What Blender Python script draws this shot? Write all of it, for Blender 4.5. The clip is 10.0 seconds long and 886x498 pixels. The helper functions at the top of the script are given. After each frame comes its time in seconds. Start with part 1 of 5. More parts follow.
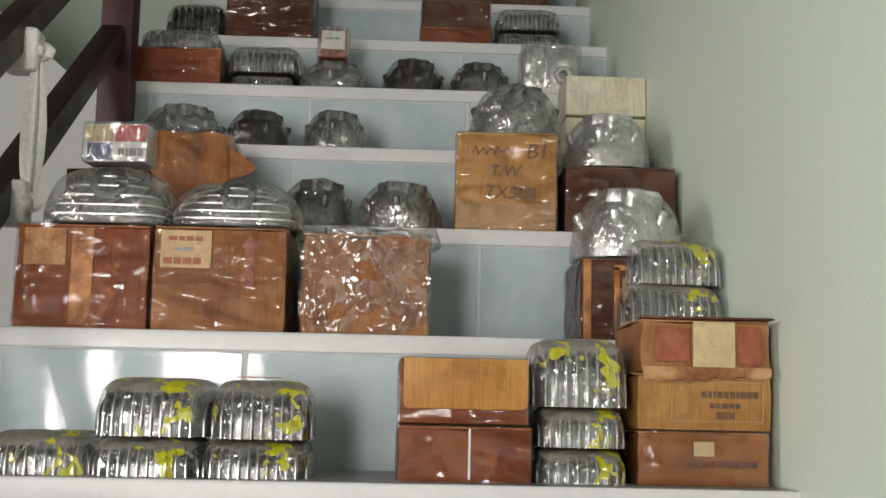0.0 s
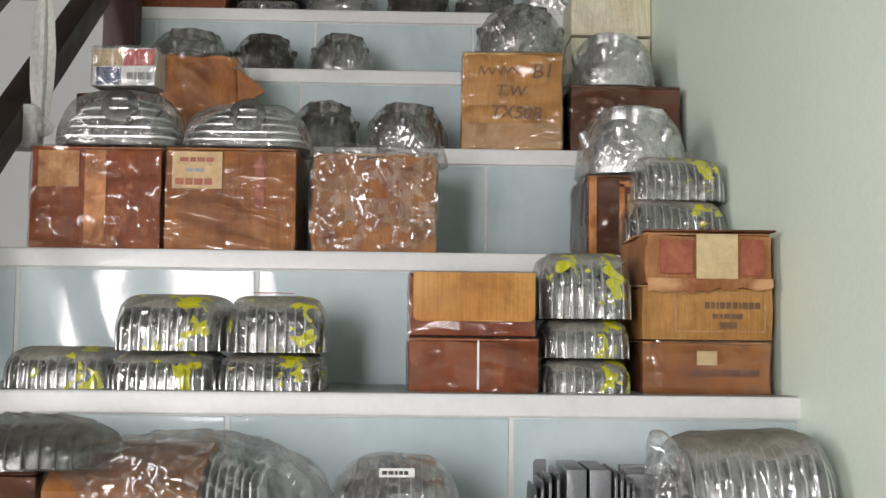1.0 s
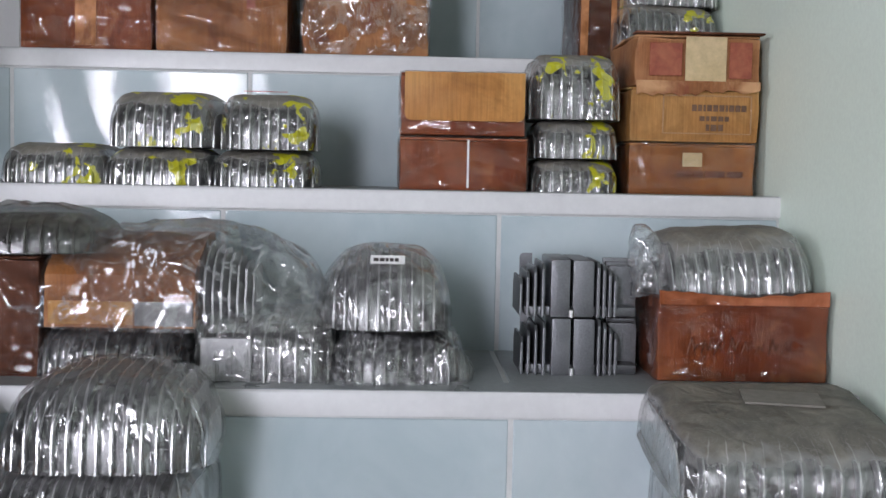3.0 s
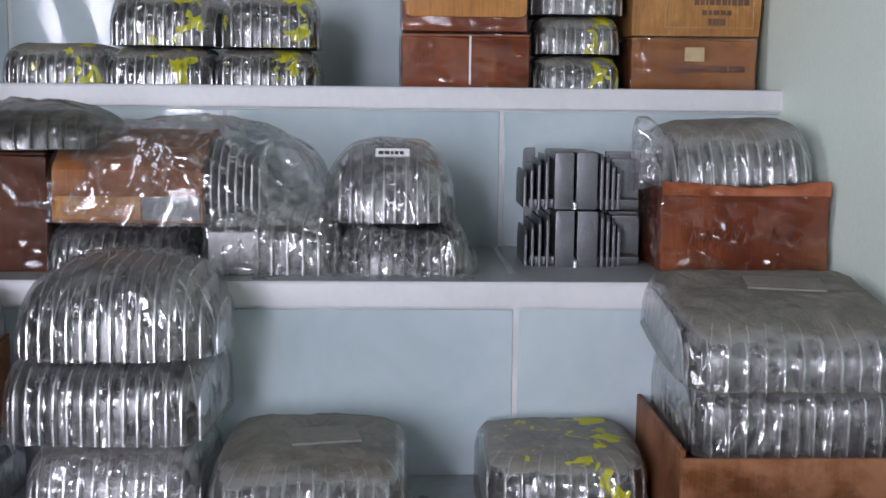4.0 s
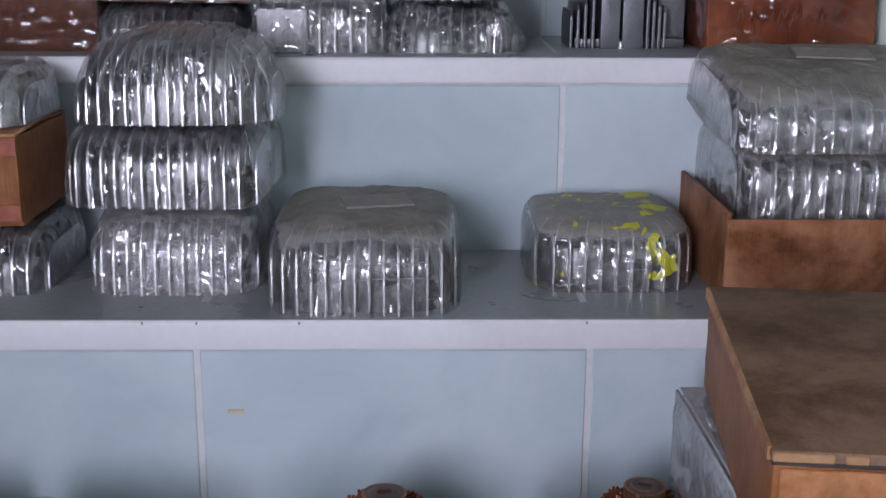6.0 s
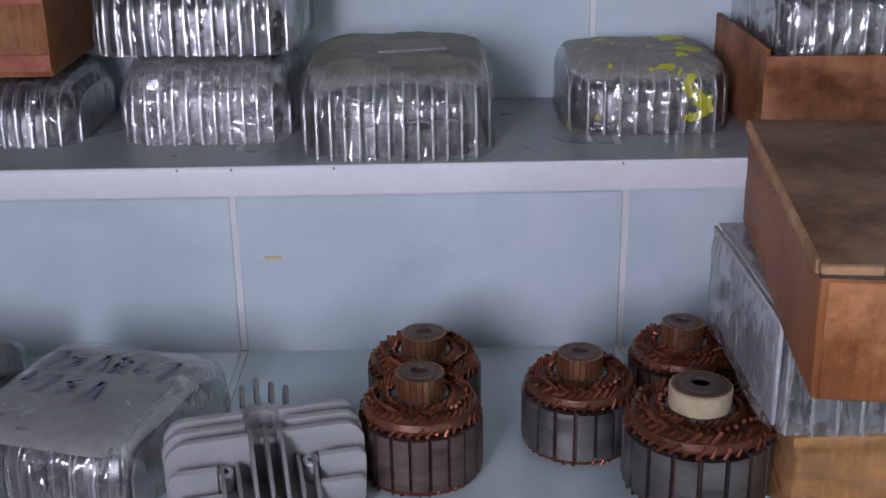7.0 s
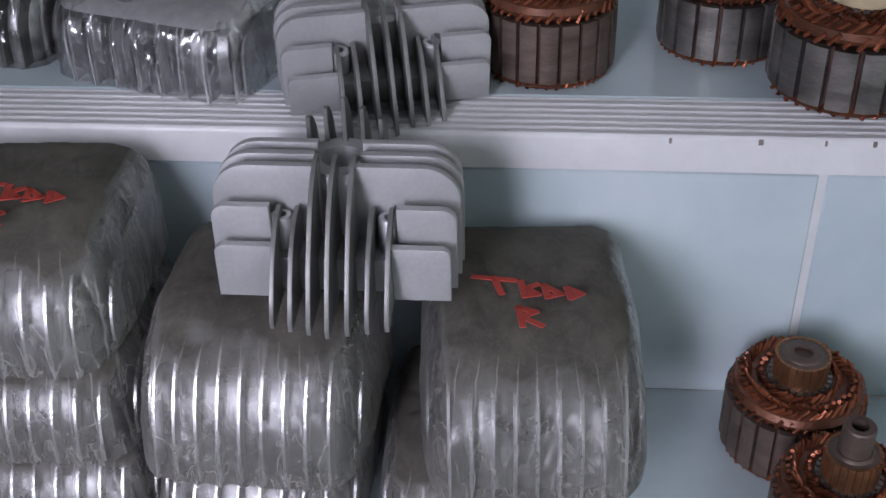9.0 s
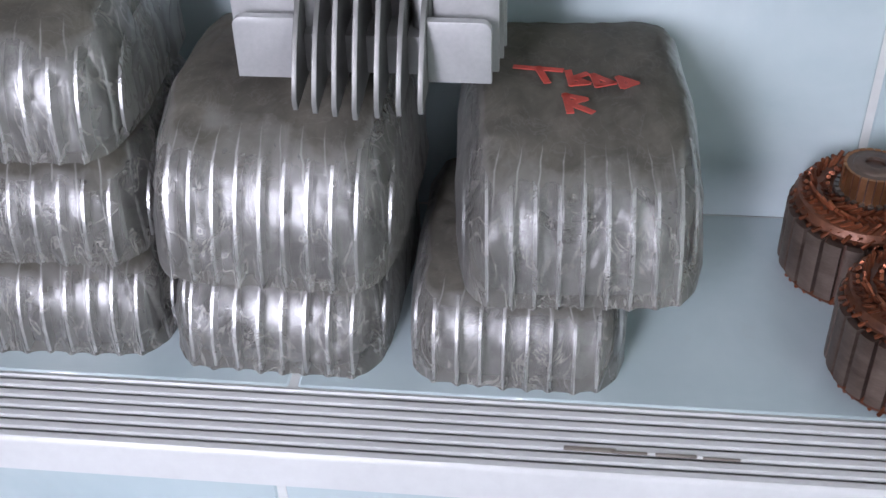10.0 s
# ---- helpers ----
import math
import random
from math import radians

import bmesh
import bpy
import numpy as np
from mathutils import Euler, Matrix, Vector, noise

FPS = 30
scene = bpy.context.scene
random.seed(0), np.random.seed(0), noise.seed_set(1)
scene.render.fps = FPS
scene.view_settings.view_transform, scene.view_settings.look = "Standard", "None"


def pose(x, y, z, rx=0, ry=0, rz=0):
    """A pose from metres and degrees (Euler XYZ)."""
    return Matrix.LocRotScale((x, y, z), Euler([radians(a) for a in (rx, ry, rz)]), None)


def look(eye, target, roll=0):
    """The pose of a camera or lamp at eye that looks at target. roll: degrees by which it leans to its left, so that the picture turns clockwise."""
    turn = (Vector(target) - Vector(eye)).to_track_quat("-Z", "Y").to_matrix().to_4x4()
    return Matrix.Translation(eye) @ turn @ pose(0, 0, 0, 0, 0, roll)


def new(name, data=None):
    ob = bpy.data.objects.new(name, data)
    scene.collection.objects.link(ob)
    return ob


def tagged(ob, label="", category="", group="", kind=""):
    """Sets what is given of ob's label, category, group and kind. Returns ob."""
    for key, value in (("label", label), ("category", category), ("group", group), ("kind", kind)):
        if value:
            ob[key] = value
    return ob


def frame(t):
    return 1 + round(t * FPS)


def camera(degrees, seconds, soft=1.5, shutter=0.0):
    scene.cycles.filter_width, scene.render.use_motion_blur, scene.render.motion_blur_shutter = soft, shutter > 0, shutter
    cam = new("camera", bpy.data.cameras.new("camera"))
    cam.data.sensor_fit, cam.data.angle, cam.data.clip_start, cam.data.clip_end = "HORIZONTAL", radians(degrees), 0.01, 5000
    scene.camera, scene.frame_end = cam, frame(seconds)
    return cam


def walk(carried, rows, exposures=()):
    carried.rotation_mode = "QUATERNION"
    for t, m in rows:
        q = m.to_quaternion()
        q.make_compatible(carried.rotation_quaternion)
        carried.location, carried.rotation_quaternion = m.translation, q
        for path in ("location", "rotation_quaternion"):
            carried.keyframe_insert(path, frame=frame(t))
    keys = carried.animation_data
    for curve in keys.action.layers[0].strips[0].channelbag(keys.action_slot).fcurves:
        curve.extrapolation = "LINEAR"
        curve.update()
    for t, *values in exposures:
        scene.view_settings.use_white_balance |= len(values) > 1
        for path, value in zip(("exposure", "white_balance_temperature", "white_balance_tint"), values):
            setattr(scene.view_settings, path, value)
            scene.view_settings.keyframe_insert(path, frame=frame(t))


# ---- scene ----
# The top of the step called 0 lies Z0 above the floor; steps below it count down to -7.
Z0 = 1.48
cam = camera(41.1, 10.0, soft=1.5)
ROWS = [
    (0.0, -0.4340, -1.3437, 0.0931, -1.87, 7.53, -1.21),
    (0.5, -0.4370, -1.3534, 0.0845, -1.54, 6.00, -0.86),
    (1.0, -0.4362, -1.3678, 0.0728, -1.50, 4.16, -0.64),
    (1.5, -0.4362, -1.3751, 0.0635, -1.61, 2.12, -0.83),
    (2.0, -0.4351, -1.3804, 0.0524, -1.56, 0.35, -0.87),
    (2.5, -0.4320, -1.3866, 0.0446, -1.71, -1.47, -1.13),
    (3.0, -0.4337, -1.3940, 0.0334, -1.85, -3.96, -1.13),
    (4.5, -0.4491, -1.4117, -0.0064, -2.04, -9.58, -0.31),
    (5.0, -0.4549, -1.4212, -0.0228, -1.52, -11.37, -0.35),
    (6.5, -0.4758, -1.4396, -0.0822, -0.79, -17.54, 0.11),
    (7.0, -0.4825, -1.4408, -0.0955, -0.50, -20.72, 0.87),
    (7.5, -0.4896, -1.4404, -0.1078, 0.25, -23.59, 1.18),
    (8.0, -0.4936, -1.4361, -0.1225, 2.02, -28.03, 1.50),
    (8.5, -0.4984, -1.4255, -0.1386, 2.78, -32.30, 0.90),
    (9.0, -0.5078, -1.4232, -0.1922, 4.25, -34.86, 1.11),
    (9.5, -0.5104, -1.4304, -0.2467, 4.87, -36.05, 1.57),
    (10.0, -0.5123, -1.4201, -0.2834, 5.98, -38.49, 1.44),
]
walk(cam, [(t, pose(x, y, Z0 + z, 90 + pitch, roll, yaw)) for t, x, y, z, yaw, pitch, roll in ROWS],
     [(0.0, 0.22, 7100, 15), (1.0, 0.38, 6900, 17), (2.5, 0.15, 6350, 20), (5.0, -0.1, 5950, 27), (7.5, -0.25, 5850, 32), (8.5, -0.15, 5900, 30), (9.0, -0.15, 6000, 28), (9.5, 0.18, 6050, 25), (10.0, 0.35, 6050, 24)])

# ---- light ----
world = bpy.data.worlds.new("sky")
scene.world = world
world.use_nodes = True
wn = world.node_tree
sky = wn.nodes.new("ShaderNodeTexSky")
sky.sky_type, sky.sun_disc = "NISHITA", False
sky.sun_elevation, sky.sun_rotation = radians(48), radians(200)
wn.links.new(sky.outputs[0], wn.nodes["Background"].inputs[0])
wn.nodes["Background"].inputs[1].default_value = 0.12


def window_light(name, m, sx, sy, watts, colour):
    data = bpy.data.lights.new(name, "AREA")
    data.shape, data.size, data.size_y, data.energy, data.color = "RECTANGLE", sx, sy, watts, colour
    ob = new(name, data)
    ob.matrix_world = m
    return ob


# daylight in the window openings behind the stairs' foot and beside the open flank
window_light("daylight_south", look((-1.45, -2.98, Z0 + 0.24), (-1.45, 0, Z0 + 0.24)), 0.84, 1.30, 101, (0.95, 0.98, 1.0))
window_light("daylight_west", look((-3.32, -1.9, Z0 + 0.65), (0, -1.9, Z0 + 0.65)), 1.1, 1.4, 34, (0.97, 1.0, 0.98))


# ---- materials ----
def nodes_of(name):
    m = bpy.data.materials.new(name)
    m.use_nodes = True
    nt = m.node_tree
    return m, nt, nt.nodes["Principled BSDF"]


def noise_node(nt, scale, detail=4, rough=0.55, distortion=0.0, stretch=None, random_shift=True):
    tc = nt.nodes.new("ShaderNodeTexCoord")
    src = tc.outputs["Object"]
    mp = nt.nodes.new("ShaderNodeMapping")
    nt.links.new(src, mp.inputs["Vector"])
    if stretch:
        mp.inputs["Scale"].default_value = stretch
    if random_shift:
        oi = nt.nodes.new("ShaderNodeObjectInfo")
        mul = nt.nodes.new("ShaderNodeMath")
        mul.operation = "MULTIPLY"
        mul.inputs[1].default_value = 17.0
        nt.links.new(oi.outputs["Random"], mul.inputs[0])
        nt.links.new(mul.outputs[0], mp.inputs["Location"])
    n = nt.nodes.new("ShaderNodeTexNoise")
    n.inputs["Scale"].default_value, n.inputs["Detail"].default_value = scale, detail
    n.inputs["Roughness"].default_value, n.inputs["Distortion"].default_value = rough, distortion
    nt.links.new(mp.outputs[0], n.inputs["Vector"])
    return n


def ramp(nt, src, stops):
    r = nt.nodes.new("ShaderNodeValToRGB")
    el = r.color_ramp.elements
    while len(el) < len(stops):
        el.new(0.5)
    for e, (p, c) in zip(el, stops):
        e.position = p
        e.color = (*c, 1) if isinstance(c, tuple) else (c, c, c, 1)
    nt.links.new(src, r.inputs[0])
    return r.outputs[0]


def mixc(nt, fac, a, b, mode="MIX"):
    n = nt.nodes.new("ShaderNodeMix")
    n.data_type, n.blend_type = "RGBA", mode
    for i, v in ((0, fac), (6, a), (7, b)):
        socket = n.inputs[i]
        if isinstance(v, (int, float)):
            socket.default_value = v if i == 0 else (v, v, v, 1)
        elif isinstance(v, tuple):
            socket.default_value = (*v, 1)
        else:
            nt.links.new(v, socket)
    return n.outputs[2]


def calc(nt, op, a, b=0.0):
    n = nt.nodes.new("ShaderNodeMath")
    n.operation = op
    for socket, v in ((n.inputs[0], a), (n.inputs[1], b)):
        if isinstance(v, (int, float)):
            socket.default_value = v
        else:
            nt.links.new(v, socket)
    return n.outputs[0]


def bump(nt, src, strength, dist, bsdf_socket, chain=None):
    b = nt.nodes.new("ShaderNodeBump")
    b.inputs["Strength"].default_value, b.inputs["Distance"].default_value = strength, dist
    nt.links.new(src, b.inputs["Height"])
    if chain is not None:
        nt.links.new(chain, b.inputs["Normal"])
    nt.links.new(b.outputs[0], bsdf_socket)
    return b.outputs[0]


def surface(name, c1, c2, scale=8.0, rough=(0.4, 0.6), metal=0.0, fine=120.0, bumps=0.15, dist=0.002, stretch=None, spots=None, coat=0.0, spec=0.5, grain_mix=(0.82, 1.12)):
    """Two-scale varied surface: broad blotches from c1 to c2, fine grain, relief."""
    m, nt, b = nodes_of(name)
    broad = noise_node(nt, scale, 5, 0.6, 0.4, stretch)
    grain = noise_node(nt, fine, 3, 0.6, 0.0, stretch)
    col = ramp(nt, broad.outputs[0], [(0.3, c1), (0.7, c2)])
    shade = ramp(nt, grain.outputs[0], [(0.25, grain_mix[0]), (0.75, grain_mix[1])])
    col = mixc(nt, 1.0, col, shade, "MULTIPLY")
    if spots:
        sn = noise_node(nt, spots[0], 6, 0.7, 0.6)
        mask = ramp(nt, sn.outputs[0], [(spots[1], 0.0), (spots[1] + 0.06, 1.0)])
        col = mixc(nt, mask, col, spots[2])
    nt.links.new(col, b.inputs["Base Color"])
    r = ramp(nt, broad.outputs[0], [(0.3, rough[0]), (0.7, rough[1])])
    nt.links.new(r, b.inputs["Roughness"])
    b.inputs["Metallic"].default_value = metal
    b.inputs["Specular IOR Level"].default_value = spec
    b.inputs["Coat Weight"].default_value = coat
    b.inputs["Coat Roughness"].default_value = 0.08
    bump(nt, grain.outputs[0], bumps, dist, b.inputs["Normal"])
    return m


def glazed_tile():
    m, nt, b = nodes_of("glazed_tile")
    cloud = noise_node(nt, 7.0, 5, 0.6, 0.5)
    col = ramp(nt, cloud.outputs[0], [(0.28, (0.40, 0.485, 0.51)), (0.5, (0.47, 0.55, 0.57)), (0.75, (0.55, 0.615, 0.63))])
    dirt = noise_node(nt, 30.0, 6, 0.7)
    col = mixc(nt, ramp(nt, dirt.outputs[0], [(0.62, 0.0), (0.8, 0.35)]), col, (0.45, 0.46, 0.44))
    nt.links.new(col, b.inputs["Base Color"])
    b.inputs["Roughness"].default_value = 0.13
    nt.links.new(ramp(nt, dirt.outputs[0], [(0.3, 0.025), (0.8, 0.08)]), b.inputs["Roughness"])
    b.inputs["Specular IOR Level"].default_value = 0.32
    wavy = noise_node(nt, 16.0, 2, 0.5)
    fine = noise_node(nt, 160.0, 2, 0.5)
    first = bump(nt, wavy.outputs[0], 0.16, 0.002, b.inputs["Normal"])
    bump(nt, fine.outputs[0], 0.06, 0.0006, b.inputs["Normal"], first)
    return m


def dusty_tread():
    m, nt, b = nodes_of("dusty_tread_tile")
    cloud = noise_node(nt, 9.0, 6, 0.65, 0.4)
    col = ramp(nt, cloud.outputs[0], [(0.3, (0.21, 0.225, 0.225)), (0.7, (0.33, 0.35, 0.355))])
    grit = noise_node(nt, 150.0, 4, 0.7)
    col = mixc(nt, 1.0, col, ramp(nt, grit.outputs[0], [(0.3, 0.82), (0.7, 1.08)]), "MULTIPLY")
    nt.links.new(col, b.inputs["Base Color"])
    nt.links.new(ramp(nt, cloud.outputs[0], [(0.3, 0.22), (0.7, 0.5)]), b.inputs["Roughness"])
    bump(nt, grit.outputs[0], 0.1, 0.0005, b.inputs["Normal"])
    return m


def film(name, clear, tint, dust, crinkle=1.0, mark=None, mark_level=0.6, scale=60.0, rough=0.16, lines=0.35, gloss_gain=3.0, stretch=None, soil=1.0, white=0.7):
    """Wrinkled plastic film: see-through, glossy on its creases, with highlights painted white along fin edges, dust
    lying on what faces up, and brushed paint marks.
    """
    m, nt, b = nodes_of(name)
    out = nt.nodes["Material Output"]
    crease = noise_node(nt, scale, 4, 0.55, 1.6, stretch)
    ridge = calc(nt, "ABSOLUTE", calc(nt, "SUBTRACT", crease.outputs[0], 0.5))
    ridge_mask = ramp(nt, ridge, [(0.0, 1.0), (0.022, 0.0)])
    geo = nt.nodes.new("ShaderNodeNewGeometry")
    sep = nt.nodes.new("ShaderNodeSeparateXYZ")
    nt.links.new(geo.outputs["Normal"], sep.inputs[0])
    patch = noise_node(nt, 14.0, 5, 0.65, 0.4)
    up = calc(nt, "ADD", sep.outputs[2], calc(nt, "MULTIPLY", calc(nt, "SUBTRACT", patch.outputs[0], 0.5), 0.7))
    settle = calc(nt, "MULTIPLY", ramp(nt, up, [(0.45, 0.0), (0.8, 1.0)]), dust)
    smear = noise_node(nt, 26.0, 7, 0.7, 0.5)
    dusts = [(0.34, (0.125, 0.112, 0.088)), (0.5, (0.205, 0.184, 0.143)), (0.68, (0.31, 0.28, 0.22))]
    grey = ramp(nt, smear.outputs[0], [(p, tuple(v * soil for v in c)) for p, c in dusts])
    grey = mixc(nt, calc(nt, "MULTIPLY", ridge_mask, 0.4), grey, (0.36 * soil, 0.34 * soil, 0.30 * soil))
    # highlights on the fins' edges, painted into the film as white lines
    fin_edge = nt.nodes.new("ShaderNodeAttribute")
    fin_edge.attribute_name = "fin_edge"
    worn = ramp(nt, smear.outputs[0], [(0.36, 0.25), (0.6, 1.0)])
    fin_glint = calc(nt, "MULTIPLY", calc(nt, "MULTIPLY", ramp(nt, fin_edge.outputs["Fac"], [(0.6, 0.0), (1.0, 1.0)]), worn), calc(nt, "SUBTRACT", white, calc(nt, "MULTIPLY", settle, white * 0.62)))
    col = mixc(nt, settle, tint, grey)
    col = mixc(nt, fin_glint, col, (0.80, 0.80, 0.79))
    opaque = calc(nt, "ADD", calc(nt, "MULTIPLY", ridge_mask, lines), 1.0 - clear)
    opaque = calc(nt, "ADD", opaque, calc(nt, "MULTIPLY", ramp(nt, patch.outputs[0], [(0.45, 0.0), (0.75, 1.0)]), 0.6 * (1.0 - clear)))
    opaque = calc(nt, "MAXIMUM", opaque, settle)
    opaque = calc(nt, "MAXIMUM", opaque, fin_glint)
    gloss = calc(nt, "ADD", calc(nt, "MULTIPLY", settle, 0.45), rough)
    if mark:
        mk = noise_node(nt, 38.0, 4, 0.55, 0.6)
        tc = nt.nodes.new("ShaderNodeTexCoord")
        axes = nt.nodes.new("ShaderNodeSeparateXYZ")
        nt.links.new(tc.outputs["Object"], axes.inputs[0])
        # the brush was dabbed on beside the middle
        near = calc(nt, "SUBTRACT", 1.0, calc(nt, "MULTIPLY", calc(nt, "ABSOLUTE", calc(nt, "SUBTRACT", axes.outputs[0], 0.032)), 34.0))
        daub = calc(nt, "ADD", mk.outputs[0], calc(nt, "MULTIPLY", calc(nt, "MAXIMUM", near, 0.0), 0.16))
        blot = ramp(nt, daub, [(mark_level, 0.0), (mark_level + 0.025, 1.0)])
        col = mixc(nt, blot, col, mark)
        opaque = calc(nt, "MAXIMUM", opaque, calc(nt, "MULTIPLY", blot, 0.85))
    nt.links.new(col, b.inputs["Base Color"])
    nt.links.new(gloss, b.inputs["Roughness"])
    nt.links.new(calc(nt, "SUBTRACT", 0.6, calc(nt, "MULTIPLY", settle, 0.5)), b.inputs["Specular IOR Level"])
    tight = calc(nt, "SUBTRACT", 1.0, calc(nt, "MULTIPLY", settle, 0.7))

    def vec(op, u, v):
        n = nt.nodes.new("ShaderNodeVectorMath")
        n.operation = op
        for socket, val in ((n.inputs[0], u), (n.inputs[3] if op == "SCALE" else n.inputs[1], v)):
            if isinstance(val, (int, float)):
                socket.default_value = val
            elif isinstance(val, tuple):
                socket.default_value = val
            else:
                nt.links.new(val, socket)
        return n.outputs[0]
    # the film breaks into small flat facets, each tipped its own way
    warp = noise_node(nt, scale * 0.5, 2, 0.5, 0.0, stretch)
    tilt = geo.outputs["Normal"]
    for size, amount in ((scale * 0.62, 0.24),):
        cell = nt.nodes.new("ShaderNodeTexVoronoi")
        cell.feature = "SMOOTH_F1"
        cell.inputs["Smoothness"].default_value = 0.18
        cell.inputs["Scale"].default_value = size
        bent = vec("ADD", warp.inputs["Vector"].links[0].from_socket, vec("SCALE", warp.outputs["Color"], 0.9 / size * 2.2))
        nt.links.new(bent, cell.inputs["Vector"])
        lean = vec("SCALE", vec("SUBTRACT", cell.outputs["Color"], (0.5, 0.5, 0.5)), calc(nt, "MULTIPLY", tight, amount * crinkle))
        tilt = vec("ADD", tilt, lean)
    tilt = vec("NORMALIZE", tilt, (0.0, 0.0, 0.0))
    soft_bump = nt.nodes.new("ShaderNodeBump")
    # sharp creases, long and short, with smooth film between them
    soft_bump.inputs["Distance"].default_value = 0.75 * crinkle / scale
    long_fold = noise_node(nt, scale * 0.36, 1, 0.5, 0.8, stretch)
    short_fold = noise_node(nt, scale * 0.95, 1, 0.5, 0.6, stretch)
    folds = calc(nt, "ABSOLUTE", calc(nt, "SUBTRACT", long_fold.outputs[0], 0.5))
    folds = calc(nt, "ADD", folds, calc(nt, "MULTIPLY", calc(nt, "ABSOLUTE", calc(nt, "SUBTRACT", short_fold.outputs[0], 0.5)), 0.42))
    nt.links.new(folds, soft_bump.inputs["Height"])
    nt.links.new(tight, soft_bump.inputs["Strength"])
    nt.links.new(tilt, soft_bump.inputs["Normal"])
    nt.links.new(soft_bump.outputs[0], b.inputs["Normal"])
    thin = nt.nodes.new("ShaderNodeBsdfTransparent")
    mix = nt.nodes.new("ShaderNodeMixShader")
    nt.links.new(calc(nt, "MINIMUM", opaque, 1.0), mix.inputs[0])
    nt.links.new(thin.outputs[0], mix.inputs[1])
    sheen = nt.nodes.new("ShaderNodeBsdfGlossy")
    sheen.inputs["Roughness"].default_value = rough
    nt.links.new(b.inputs["Normal"].links[0].from_socket, sheen.inputs["Normal"])
    lw = nt.nodes.new("ShaderNodeFresnel")
    lw.inputs[0].default_value = 1.5
    nt.links.new(b.inputs["Normal"].links[0].from_socket, lw.inputs["Normal"])
    top = nt.nodes.new("ShaderNodeMixShader")
    nt.links.new(b.outputs[0], mix.inputs[2])
    nt.links.new(calc(nt, "MULTIPLY", calc(nt, "MINIMUM", calc(nt, "MULTIPLY", lw.outputs[0], gloss_gain), 0.4), calc(nt, "SUBTRACT", 1.0, settle)), top.inputs[0])
    nt.links.new(mix.outputs[0], top.inputs[1])
    nt.links.new(sheen.outputs[0], top.inputs[2])
    nt.links.new(top.outputs[0], out.inputs["Surface"])
    return m


def cardboard(name, c1, c2, rough=0.6, stain=None):
    m, nt, b = nodes_of(name)
    broad = noise_node(nt, 9.0, 6, 0.65, 0.2)
    flute = noise_node(nt, 60.0, 3, 0.5, 0.0, (7.0, 7.0, 0.35))
    fibre = noise_node(nt, 260.0, 2, 0.6)
    col = ramp(nt, broad.outputs[0], [(0.36, c1), (0.64, c2)])
    patch = noise_node(nt, 11.0, 6, 0.65, 0.3)
    col = mixc(nt, 1.0, col, ramp(nt, patch.outputs[0], [(0.30, 0.80), (0.55, 1.0)]), "MULTIPLY")
    col = mixc(nt, 1.0, col, ramp(nt, flute.outputs[0], [(0.3, 0.80), (0.7, 1.10)]), "MULTIPLY")
    if stain:
        sn = noise_node(nt, 21.0, 6, 0.7, 0.8)
        col = mixc(nt, ramp(nt, sn.outputs[0], [(0.55, 0.0), (0.68, 0.75)]), col, stain)
    # pale fibres where the edges are rubbed, and long scuffs
    geo = nt.nodes.new("ShaderNodeNewGeometry")
    rub = calc(nt, "MULTIPLY", ramp(nt, geo.outputs["Pointiness"], [(0.53, 0.0), (0.62, 1.0)]), ramp(nt, patch.outputs[0], [(0.42, 0.0), (0.58, 0.8)]))
    scuff = noise_node(nt, 22.0, 6, 0.75, 0.2, (0.5, 0.5, 3.0))
    rub = calc(nt, "MAXIMUM", rub, ramp(nt, scuff.outputs[0], [(0.64, 0.0), (0.74, 0.30)]))
    col = mixc(nt, rub, col, tuple(min(0.6, 1.5 * v + 0.05) for v in c2))
    dark = noise_node(nt, 17.0, 6, 0.7, 0.6)
    col = mixc(nt, 1.0, col, ramp(nt, dark.outputs[0], [(0.34, 0.72), (0.50, 1.0)]), "MULTIPLY")
    nt.links.new(col, b.inputs["Base Color"])
    b.inputs["Roughness"].default_value = rough
    b.inputs["Specular IOR Level"].default_value = 0.18
    first = bump(nt, flute.outputs[0], 0.2, 0.0012, b.inputs["Normal"])
    bump(nt, fibre.outputs[0], 0.15, 0.0006, b.inputs["Normal"], first)
    return m


TILE = glazed_tile()
DUSTY_TILE = dusty_tread()
GROUT = surface("grout", (0.54, 0.55, 0.54), (0.64, 0.65, 0.64), 25, (0.7, 0.85), grain_mix=(0.95, 1.03))
NOSING = surface("nosing_white", (0.60, 0.60, 0.60), (0.68, 0.68, 0.68), 9, (0.3, 0.5), bumps=0.04, grain_mix=(0.96, 1.03), spots=(38, 0.74, (0.36, 0.31, 0.25)))
WALL = surface("mint_wall_paint", (0.77, 0.89, 0.77), (0.80, 0.91, 0.80), 2.5, (0.45, 0.6), fine=220, bumps=0.06, grain_mix=(0.95, 1.03))
WHITE = surface("white_paint", (0.74, 0.75, 0.73), (0.80, 0.81, 0.79), 2.0, (0.5, 0.65), fine=200, bumps=0.06, grain_mix=(0.95, 1.03))
RAIL = surface("brown_rail_paint", (0.020, 0.012, 0.010), (0.040, 0.026, 0.020), 14, (0.35, 0.55), spots=(60, 0.7, (0.15, 0.12, 0.1)))
MAROON = surface("maroon_paint", (0.045, 0.008, 0.010), (0.062, 0.012, 0.014), 6, (0.4, 0.55))
# unseen walls and floor, given dark tones to keep bounced light low
GREY_WALL = surface("dark_unseen_wall", (0.085, 0.08, 0.075), (0.12, 0.115, 0.11), 2.0, (0.7, 0.85), fine=120)
